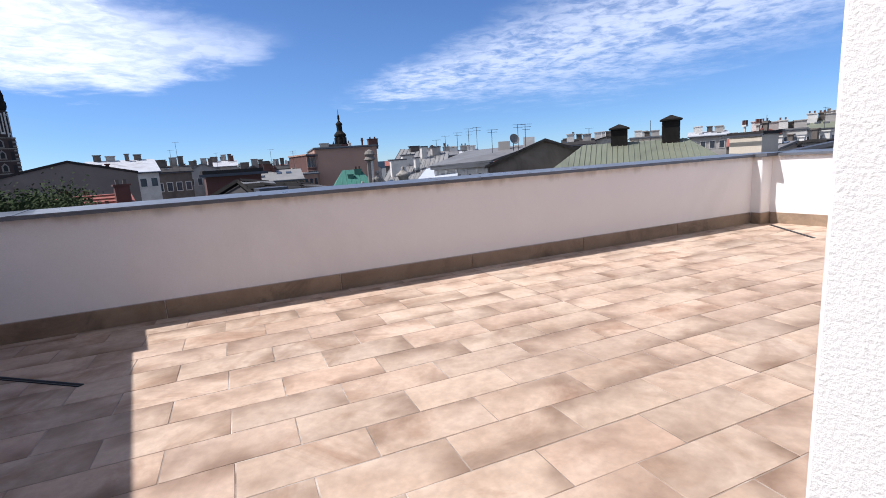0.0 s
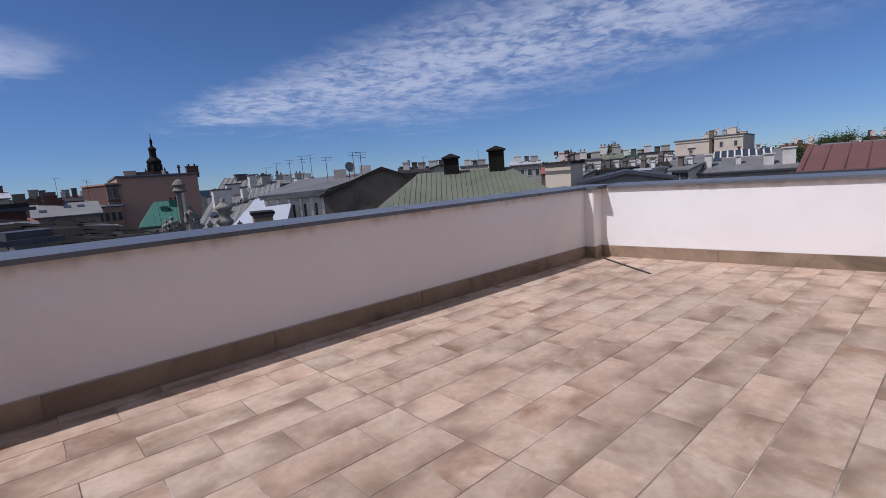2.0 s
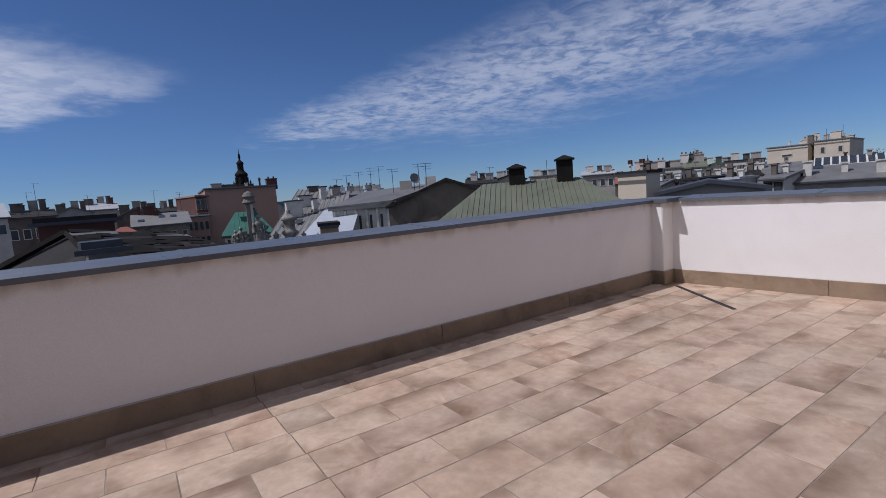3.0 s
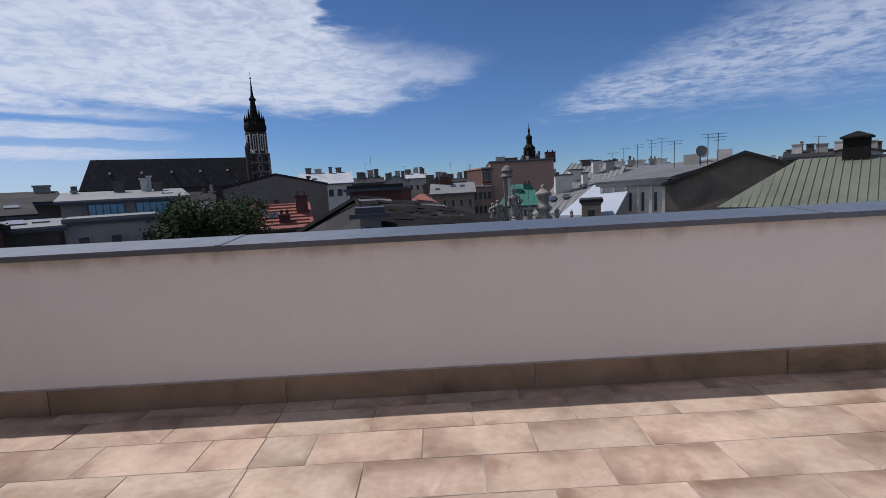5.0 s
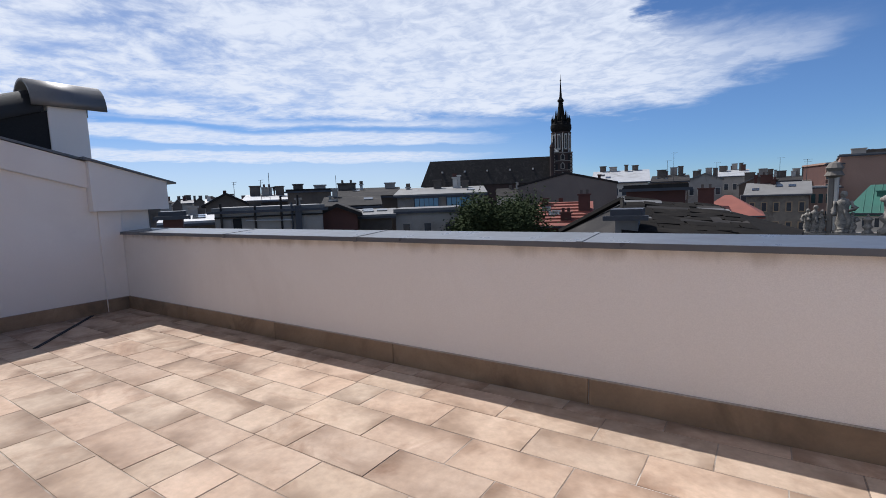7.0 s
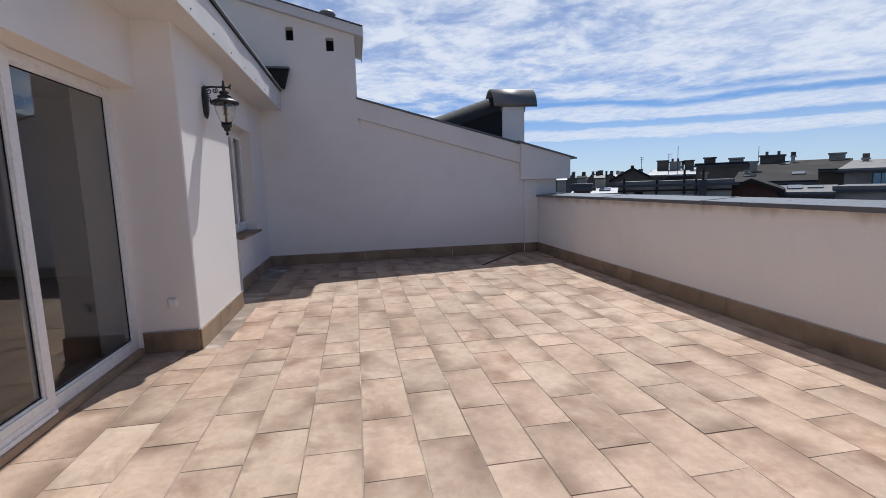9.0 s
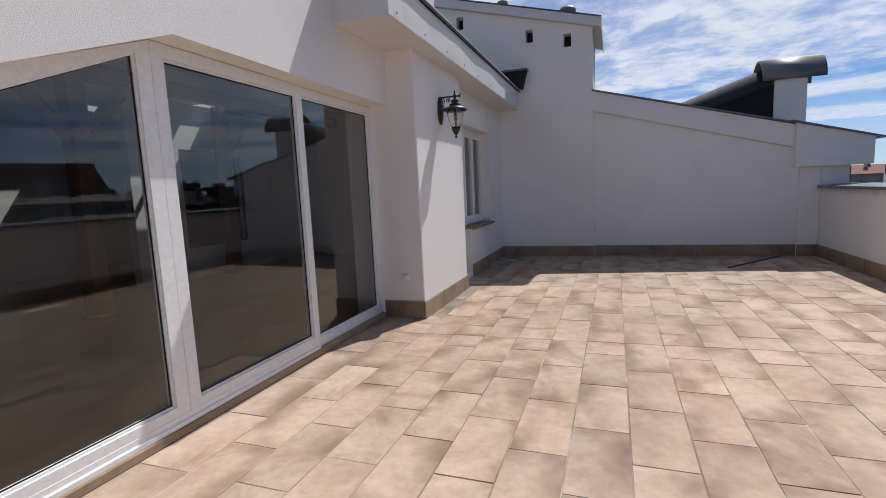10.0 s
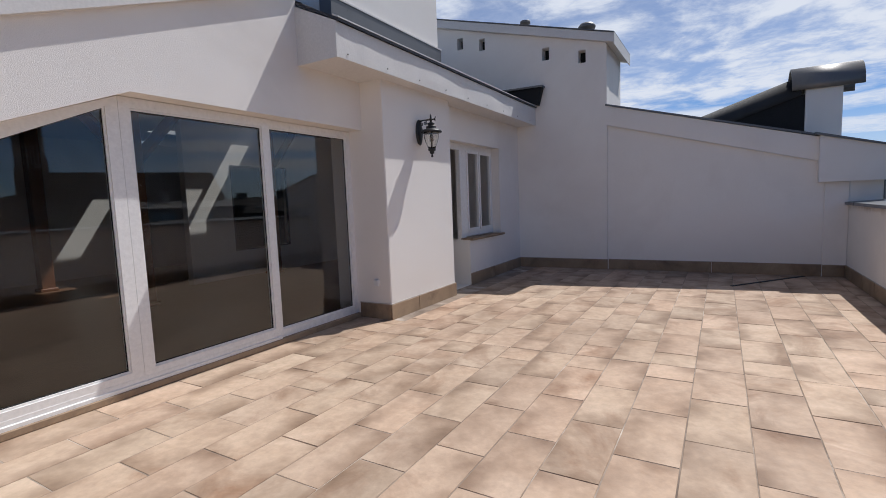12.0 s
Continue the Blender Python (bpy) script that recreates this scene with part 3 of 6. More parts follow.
part("cap_sheet", prism([(-9.0, 5.645), (-3.19, 4.065), (-3.19, 4.08), (-9.0, 5.66)], "x", WEST + 0.18, WEST - 1.47), COPING, chim)
vent = lathe([(0.09, 0), (0.09, 0.22), (0.15, 0.22), (0.16, 0.26), (0.12, 0.31), (0.0, 0.33)], (WEST - 0.5, -3.8, 4.2))
tagged(link("roof_vent", vent, ZINC, None, True), "domed zinc roof vent on the chimney cap", "roof vent", "roof vents")
vent = lathe([(0.06, 0), (0.06, 0.26), (0.1, 0.26), (0.1, 0.31), (0.0, 0.34)], (WEST - 0.5, -5.0, 4.5))
tagged(link("roof_vent", vent, ZINC, None, True), "small round zinc roof vent on the chimney cap", "roof vent", "roof vents")

# barrel-roofed duct behind the wall
duct = empty("barrel_roof_dormer", "dark barrel-roofed dormer with a rounded metal hood and white pier", "dormer", at=(0, 0, 0))


def barrel(y0, y1, spring, x0, x1, drop, thick=0.03, steps=14, squash=1.0):
    one = bmesh.new()
    rr, cy = (y1 - y0) / 2, (y0 + y1) / 2
    rings = []
    for x, dz in ((x0, 0.0), (x1, -drop)):
        for r in (rr, rr - thick):
            rings.append([one.verts.new((x, cy - r * math.cos(math.pi * k / steps), spring + dz + squash * r * math.sin(math.pi * k / steps))) for k in range(steps + 1)])
    a, ai, b, bi = rings
    for k in range(steps):
        one.faces.new((a[k], a[k + 1], b[k + 1], b[k]))
        one.faces.new((ai[k], ai[k + 1], bi[k + 1], bi[k]))
        one.faces.new((a[k], a[k + 1], ai[k + 1], ai[k]))
        one.faces.new((b[k], b[k + 1], bi[k + 1], bi[k]))
    for k in (0, steps):
        one.faces.new((a[k], ai[k], bi[k], b[k]))
    bmesh.ops.recalc_face_normals(one, faces=one.faces)
    return one


quarter = Matrix.Rotation(math.pi / 2, 4, "Z")
one = barrel(-0.37, 0.37, 2.87, 0.0, -0.9, 0.0, thick=0.04, squash=1.08)
bmesh.ops.transform(one, matrix=Matrix.Translation((-5.95, 0.27, 0)) @ quarter, verts=one.verts)
part("hood", one, ZINC, duct, "rounded dull metal hood", True)
part("pier", box(-5.64, -6.26, -0.45, 0.02, 0.5, 2.95, 0.01), PLASTER, duct, "white rendered pier")
one = barrel(-0.34, 0.34, 2.8, 0.0, -3.4, 1.15, thick=0.33)
bmesh.ops.transform(one, matrix=Matrix.Translation((-5.95, -0.5, 0)) @ quarter, verts=one.verts)
part("barrel", one, OLD_SHEET, duct, "long dark sloping barrel roof", True)
part("cheek", prism([(-0.43, 0.5), (-0.43, 2.82), (-3.9, 1.65), (-3.9, 0.5)], "x", -5.66, -5.72), BLACK, duct)

# ---- the house wall ----
bm = prism([(-5.2, -0.3), (PIL[0], -0.3), (PIL[0], 0.0), (-2.7, 0.0), (-2.7, 0.72), (-3.93, 0.72), (-3.93, 2.22), (PIL[0], 2.22), (PIL[0], 3.0), (-5.2, 3.0)], "y", NOOK_Y, NOOK_Y - 0.3)
nook = tagged(link("wall_nook", bm, PLASTER), "white rendered house wall with a window and door opening", "wall", kind="structure")
bm = box(PIL[0], PIL[1], PIL[2], -5.62, -0.3, 3.05, 0.01)
tagged(link("wall_pillar", bm, PLASTER), "broad white rendered wall pier lit by the sun", "wall pier", kind="structure")
VERGE = lambda x: 3.36 - 0.396 * (x - 0.56)
bm = prism([(PIL[1], 2.17), (2.15, 2.17), (3.53, 1.613), (3.53, 0.0), (3.62, -0.3), (6.2, -0.3), (6.2, VERGE(6.2)), (0.56, VERGE(0.56)), (0.56, 3.2), (PIL[1], 3.05)], "y", UP_Y, -5.62)
tagged(link("wall_south", bm, PLASTER), "white rendered gable wall over the large windows", "wall", kind="structure")
tagged(link("wall_south_end", prism([(3.53, -0.3), (6.0, -0.3), (6.0, 1.5), (3.53, 1.608)], "y", -5.046, UP_Y - 0.01), PLASTER),
       "white rendered wall end beside the large windows", "wall", kind="structure")
verge = prism([(0.56, VERGE(0.56)), (6.3, VERGE(6.3)), (6.3, VERGE(6.3) + 0.2), (0.5, VERGE(0.5) + 0.2), (0.5, VERGE(0.5))], "y", UP_Y + 0.06, -5.7)
tagged(link("verge_trim", verge, FASCIA), "pale painted verge board under the gable roof", "trim", kind="structure")
tagged(link("roof_gable", prism([(0.4, VERGE(0.4) + 0.205), (6.4, VERGE(6.4) + 0.205), (6.4, VERGE(6.4) + 0.25), (0.4, VERGE(0.4) + 0.25)], "y", UP_Y + 0.09, -13.3), DARK_STEEL),
       "dark sheet-metal gable roof", "roof", kind="structure")

# eaves box with gutter board and roof edge
eaves = empty("eaves_box", "pale boxed eaves with buckled sheet-metal fascia and dark roof edge", "eaves", kind="structure")
part("soffit", box(0.54, WEST, -5.14, -4.635, 2.69, 2.705), FASCIA, eaves)
bm = bmesh.new()
nn = 44
rows = []
for k in range(nn + 1):
    x = 0.55 + (WEST - 0.55) * k / nn
    bulge = 0.012 * noise.noise(Vector((x * 1.3, 3.1, 0.0))) + 0.006 * noise.noise(Vector((x * 4.0, 1.0, 0.0)))
    rows.append([bm.verts.new((x, -4.635 + bulge * (0.5, 1, 0.8, 0.2)[j], z)) for j, z in enumerate((2.685, 2.78, 2.9, 3.0))]
                + [bm.verts.new((x, -4.665, z)) for z in (3.0, 2.685)])
for p, q in zip(rows, rows[1:]):
    for j in range(6):
        bm.faces.new((p[j], q[j], q[(j + 1) % 6], p[(j + 1) % 6]))
bm.faces.new(rows[0])
bm.faces.new(rows[-1])
bmesh.ops.recalc_face_normals(bm, faces=bm.faces)
part("fascia", bm, FASCIA, eaves, "buckled pale sheet-metal fascia")
part("end_board", prism([(-5.2, 2.68), (-4.63, 2.68), (-4.63, 3.0), (-5.2, 3.26)], "x", 0.55, 0.575), FASCIA, eaves)
part("roof_edge", prism([(-4.61, 3.0), (-4.605, 3.022), (-5.3, 3.36), (-5.3, 3.33)], "x", 0.56, WEST + 0.01), DARK_STEEL, eaves)
part("edge_trim", prism([(-4.6, 3.024), (-4.6, 3.036), (-4.66, 3.066), (-4.66, 3.05)], "x", 0.57, WEST + 0.01), FASCIA, eaves)
for k in range(9):
    x = 0.42 - k * 0.62
    one = lathe([(0.008, 0), (0.008, 0.006), (0.0, 0.008)], steps=8)
    bmesh.ops.transform(one, matrix=Matrix.Translation((x, -4.632, 2.735)) @ Matrix.Rotation(-math.pi / 2, 4, "X"), verts=one.verts)
    part("rivet", one, ZINC, eaves)
part("roof_sheet", prism([(-5.1, 3.27), (-5.1, 3.28), (-7.2, 4.31), (-7.2, 4.29)], "x", 0.5, WEST + 0.005), DARK_STEEL, eaves)
part("roof_upstand", prism([(-4.46, 3.35), (-4.55, 3.03), (-5.22, 3.34)], "x", WEST + 0.06, WEST + 0.2), BLACK, eaves)
part("upstand_trim", prism([(-4.44, 3.345), (-4.44, 3.375), (-5.26, 3.385), (-5.26, 3.355)], "x", WEST + 0.058, WEST + 0.23), COPING, eaves)
dorm = empty("roof_dormer", "white rendered dormer block with dark flashing on the roof", "dormer", kind="structure")
part("wall", box(-0.2, -2.55, -5.36, -7.0, 3.2, 5.2, 0.01), PLASTER, dorm)
part("flashing", box(-0.17, -2.58, -5.33, -5.5, 3.3, 3.62), COPING, dorm)
part("flashing_edge", box(-0.16, -2.59, -5.32, -5.5, 3.62, 3.64), FASCIA, dorm)

# ---- windows ----
def frame_loop(outer, inner, y0, y1):
    return prism(outer, "y", y0, y1, holes=[inner])


def glazing(name, label, outer, inset, y=DOOR_Y, low=0.0):
    """A white frame round one pane; outer is its outline in x and z."""
    w = empty(name, label, "window", kind="structure")
    cx, cz = sum(p[0] for p in outer) / len(outer), sum(p[1] for p in outer) / len(outer)

    def shrink(d):
        return [(p[0] + (d if p[0] < cx else -d), p[1] + (d + low if p[1] < cz else -d)) for p in outer]
    fr = frame_loop(outer, shrink(inset), y, y - 0.07)
    part("window_frame", fr, PVC, w)
    part("window_bead", frame_loop(shrink(inset - 0.012), shrink(inset + 0.014), y - 0.012, y - 0.05), PVC, w)
    pane = part("pane", prism(shrink(inset + 0.008), "y", y - 0.028, y - 0.034), GLASS, w)
    pane.visible_shadow = False
    part("gasket", frame_loop(shrink(inset + 0.012), shrink(inset + 0.02), y - 0.022, y - 0.028), BLACK, w)
    return w


glazing("window_1", "tall white-framed sliding door pane beside the pier", [(PIL[1], 0.03), (0.885, 0.03), (0.885, 2.165), (PIL[1], 2.165)], 0.07, DOOR_Y - 0.02, 0.03)
glazing("window_2", "tall white-framed fixed pane reflecting the terrace", [(0.84, 0.045), (2.152, 0.045), (2.152, 2.165), (0.84, 2.165)], 0.075, DOOR_Y, 0.04)
glazing("window_3", "white-framed pane with a sloping top reflecting the parapet", [(2.154, 0.045), (3.6, 0.045), (3.6, 1.59), (2.154, 2.165)], 0.085, DOOR_Y, 0.035)
sill = empty("window_sill", "stepped white sill over a sandstone threshold", "window sill", kind="structure")
part("sill_profile", prism([(-5.38, 0.05), (-5.285, 0.05), (-5.285, 0.075), (-5.297, 0.08), (-5.297, 0.11), (-5.38, 0.12)], "x", 0.86, 3.53), PVC, sill)
part("threshold", box(-0.33, 3.528, -5.272, -5.4, -0.002, 0.05, 0.006), SKIRT, sill, "sandstone threshold strip")
part("door_track", box(PIL[1], 0.86, -5.30, -5.4, 0.0, 0.032, 0.004), PVC, sill)

# the window and the door beside it
w = empty("window_4", "white two-light casement window in a deep reveal", "window", kind="structure")
part("window_frame", prism([(-3.93, 0.75), (-2.88, 0.75), (-2.88, 2.22), (-3.93, 2.22)], "y", -5.15, -5.21,
     holes=[[(-3.82, 0.87), (-3.43, 0.87), (-3.43, 2.1), (-3.82, 2.1)], [(-3.34, 0.87), (-2.97, 0.87), (-2.97, 2.1), (-3.34, 2.1)]]), PVC, w)
for a, b in ((-3.83, -3.42), (-3.35, -2.96)):
    pane = part("pane", box(a, b, -5.178, -5.184, 0.86, 2.11), GLASS, w)
    pane.visible_shadow = False
    part("casement", frame_loop([(a - 0.02, 0.84), (b + 0.02, 0.84), (b + 0.02, 2.13), (a - 0.02, 2.13)], [(a + 0.02, 0.88), (b - 0.02, 0.88), (b - 0.02, 2.09), (a + 0.02, 2.09)], -5.135, -5.16), PVC, w)
part("window_sill", box(-4.0, -2.7, NOOK_Y + 0.055, -5.16, 0.70, 0.735, 0.006), SKIRT, w, "brown stone sill")
d = empty("door_1", "white door frame beside the window, door standing open inwards", "door", kind="structure")
part("door_frame", box(-2.88, -2.705, -5.14, -5.22, 0.0, 2.22, 0.004), PVC, d)
part("head", box(-2.70, PIL[0], -5.14, -5.22, 2.12, 2.22, 0.004), PVC, d)

# ---- the room behind the glass ----
room = link("floor_room", box(-5.2, 6.2, -5.42, -13.3, -0.2, 0.02), PARQUET)
tagged(room, "dark wooden floor of the room behind the glass", "floor", kind="structure")
for nm, b in (("wall_room_back", (-5.4, 6.2, -13.2, -13.4, 0, 2.9)), ("wall_room_side", (6.0, 6.2, -5.63, -13.2, 0, 1.1)), ("wall_room_party", (-5.25, -5.4, -5.31, -13.2, 0, 2.9))):
    tagged(link(nm, box(*b), ROOM_WHITE), "white painted wall of the dim room", "wall", kind="structure")
# partition with a dark opening, seen through the middle pane
tagged(link("wall_room_partition", prism([(-5.2, 0.02), (-1.05, 0.02), (-1.05, 2.9), (-5.2, 2.9)], "y", -9.7, -9.85, holes=[[(-3.3, 0.55), (-1.98, 0.55), (-1.98, 2.15), (-3.3, 2.15)]]), ROOM_WHITE),
       "white partition wall with a dark square opening", "wall", kind="structure")
opening = empty("wall_recess", "dark square recess in the partition with a slim metal rim", "recess", kind="structure")
part("backing", box(-3.32, -1.96, -9.8, -9.83, 0.53, 2.17), BLACK, opening)
part("rim", prism([(-3.32, 0.53), (-1.96, 0.53), (-1.96, 2.17), (-3.32, 2.17)], "y", -9.69, -9.72, holes=[[(-3.29, 0.56), (-1.99, 0.56), (-1.99, 2.14), (-3.29, 2.14)]]), DARK_STEEL, opening)


def roof_light(x, y, z, w, h, top):
    """The opening in a ceiling at height top through which the sun reaches a spot w by h round (x, y, z)."""
    dx, dy = SUN.x / SUN.z * (top - z), SUN.y / SUN.z * (top - z)
    x, y = x + dx, y + dy
    return [(x - w / 2, y - h / 2), (x + w / 2, y - h / 2), (x + w / 2, y + h / 2), (x - w / 2, y + h / 2)]


lights = [roof_light(0.2, -11.75, 0.02, 0.62, 0.46, 2.9), roof_light(0.0, -10.0, 0.02, 0.68, 0.18, 2.9), roof_light(-0.98, -13.2, 1.0, 0.5, 0.3, 2.9), roof_light(-1.7, -9.7, 1.7, 0.46, 0.4, 2.9)]
cl = link("ceiling", prism([(-5.3, -5.63), (1.55, -5.63), (1.55, -13.3), (-5.3, -13.3)], "z", 2.9, 3.0, holes=lights), ROOM_WHITE)
tagged(cl, "white ceiling with roof-window openings", "ceiling", kind="structure")
tagged(link("ceiling_slope", prism([(1.55, 2.9), (6.2, 1.06), (6.2, 1.16), (1.55, 3.0)], "y", -5.63, -13.3), ROOM_WHITE), "white sloping ceiling under the gable roof", "ceiling", kind="structure")


def timber_post(x, y, braces):
    """A roof post; braces: how far each knee brace reaches along x."""
    post = empty("timber_post", "brown timber roof post on the wooden floor", "post", "timber posts", at=(x, y, 0.02))
    part("shaft", box(-0.1, 0.1, -0.1, 0.1, 0, 2.87, 0.008), WOOD, post)
    for r in braces:
        part("brace", tube([(0.05 * r, 0, 2.0), (r, 0, 2.84)], 0.085, steps=4), WOOD, post)
    part("post_foot", box(-0.13, 0.13, -0.13, 0.13, 0, 0.05, 0.006), WOOD, post)


timber_post(0.3, -11.9, ())
timber_post(0.37, -8.6, (0.75, -0.75))
timber_post(-2.6, -9.4, (-0.7,))
beam = empty("roof_beam", "brown timber tie beam resting on the posts", "beam")
part("beam", box(-5.2, 1.5, -8.5, -8.7, 2.72, 2.895, 0.01), WOOD, beam)

# ---- fittings ----
LX, LY = -1.06, PIL[2]
lan = empty("wall_lantern", "black cast-iron wall lantern with clear glass on the pier", "wall lamp", at=(LX, LY, 2.185))
one = lathe([(0.0, -0.005), (0.045, 0.0), (0.05, 0.012), (0.035, 0.022), (0.0, 0.026)], steps=16)
bmesh.ops.transform(one, matrix=Matrix.Diagonal((1.4, 3.2, 1.5, 1)), verts=one.verts)
bmesh.ops.transform(one, matrix=Matrix.Rotation(-math.pi / 2, 4, "X"), verts=one.verts)
part("back_plate", one, IRON, lan, "tall oval back plate", True)
OUT = 0.185
part("arm", tube([(0, 0.0, 0.135), (0, 0.08, 0.14), (0, OUT + 0.05, 0.138)], 0.009), IRON, lan, "", True)
part("arm_tip", tube([(0, OUT + 0.045, 0.138), (0, OUT + 0.062, 0.15), (0, OUT + 0.066, 0.17)], [0.009, 0.008, 0.003]), IRON, lan, "", True)
part("arm_tip", tube([(0, OUT + 0.045, 0.138), (0, OUT + 0.06, 0.127), (0, OUT + 0.062, 0.112)], [0.009, 0.008, 0.003]), IRON, lan, "", True)
for cy, cz, r0, turn in ((0.05, 0.1, 0.032, 1), (0.105, 0.105, 0.026, -1), (0.045, 0.03, 0.03, 1)):
    curl = [(0, cy + r0 * (1 - k / 26) * math.cos(k * 0.42 * turn + 1.2), cz + r0 * (1 - k / 26) * math.sin(k * 0.42 * turn + 1.2)) for k in range(23)]
    part("scroll", tube(curl, 0.0055, steps=6), IRON, lan, "curled iron scroll", True)
part("finial", lathe([(0.0, 0.1), (0.012, 0.105), (0.014, 0.125), (0.022, 0.135), (0.022, 0.145), (0.012, 0.155), (0.009, 0.19), (0.0, 0.21)], (0, OUT, 0.0), 12), IRON, lan, "", True)
part("cap", lathe([(0.09, -0.012), (0.126, -0.02), (0.13, -0.012), (0.128, 0.0), (0.1, 0.018), (0.062, 0.03), (0.058, 0.042), (0.064, 0.048), (0.06, 0.056), (0.036, 0.066), (0.032, 0.074), (0.046, 0.082), (0.044, 0.092), (0.02, 0.106), (0.0, 0.112)], (0, OUT, 0.0), 28), IRON, lan, "wide domed cap with stepped tiers", True)
part("globe", lathe([(0.09, -0.012), (0.094, -0.04), (0.088, -0.085), (0.073, -0.135), (0.056, -0.175), (0.046, -0.205), (0.042, -0.205), (0.052, -0.174), (0.069, -0.134), (0.084, -0.084), (0.09, -0.04), (0.086, -0.016)], (0, OUT, 0.0), 24), LAMP_GLASS, lan, "clear tapering glass body", True)
part("bulb_holder", lathe([(0.011, -0.01), (0.011, -0.2), (0.0, -0.203)], (0, OUT, 0.0), 10), IRON, lan, "", True)
part("bulb", lathe([(0.012, -0.04), (0.026, -0.06), (0.032, -0.09), (0.024, -0.115), (0.012, -0.125)], (0, OUT, 0.0), 14), LAMP_GLASS, lan, "clear glass bulb", True)
part("base", lathe([(0.0, -0.315), (0.011, -0.31), (0.016, -0.298), (0.008, -0.284), (0.01, -0.276), (0.028, -0.266), (0.03, -0.25), (0.024, -0.243), (0.045, -0.236), (0.048, -0.212), (0.042, -0.204), (0.0, -0.203)], (0, OUT, 0.0), 16), IRON, lan, "", True)

sock = empty("wall_socket", "small white outdoor socket low on the pier", "socket", at=(PIL[1], -5.02, 0.42))
part("plate", box(0, 0.02, -0.04, 0.04, -0.04, 0.04, 0.006), PVC, sock)
part("lid", box(0.02, 0.032, -0.032, 0.032, -0.034, 0.03, 0.005), PVC, sock)


def drain(name, a, b):
    """A narrow dark channel grate let into the floor."""
    t = empty(name, "narrow dark drain channel let into the floor tiles", "drain", "floor drains")
    a, b = Vector((*a, 0.0)), Vector((*b, 0.0))
    d = (b - a)
    m = Matrix.Translation(a) @ Matrix.Rotation(math.atan2(d.y, d.x), 4, "Z")
    one = box(0, d.length, -0.02, 0.02, 0.0005, 0.006)
    bmesh.ops.transform(one, matrix=m, verts=one.verts)
    part("channel", one, BLACK, t)
    for s in (-0.018, 0.012):
        one = box(0, d.length, s, s + 0.006, 0.004, 0.009)
        bmesh.ops.transform(one, matrix=m, verts=one.verts)
        part("rail", one, DARK_STEEL, t)
    return t


drain("floor_drain", (5.09, -0.31), (4.39, -1.34))
drain("floor_drain", (-4.86, -0.48), (-3.67, -1.44))

# ---- the town round about ----
STREET = -20.0
HUB = Vector((1.0, -3.3, 1.43))     # bearings are told from here, clockwise from north


def spot(az, d, el=0.0):
    a = radians(az)
    return Vector((HUB.x + d * math.sin(a), HUB.y + d * math.cos(a), HUB.z + d * math.tan(radians(el))))


ground = link("ground", box(-4000, 4000, -4000, 4000, STREET - 1, STREET), GROUND)
tagged(ground, "dark street level of the town far below the terrace", "ground", kind="structure")
tagged(link("wall_building_base", box(-4.9, 6.1, -13.4, 0.33, STREET, -0.251), PALE_WALL), "rendered outer wall of the house under the terrace", "wall", kind="structure")


def slab_roof(pts, thick=0.25):
    """A roof plane of some thickness over the corner points."""
    one = bmesh.new()
    f = one.faces.new([one.verts.new(p) for p in pts])
    got = bmesh.ops.extrude_face_region(one, geom=[f])
    bmesh.ops.translate(one, vec=(0, 0, -thick), verts=[v for v in got["geom"] if isinstance(v, bmesh.types.BMVert)])
    bmesh.ops.recalc_face_normals(one, faces=one.faces)
    return one


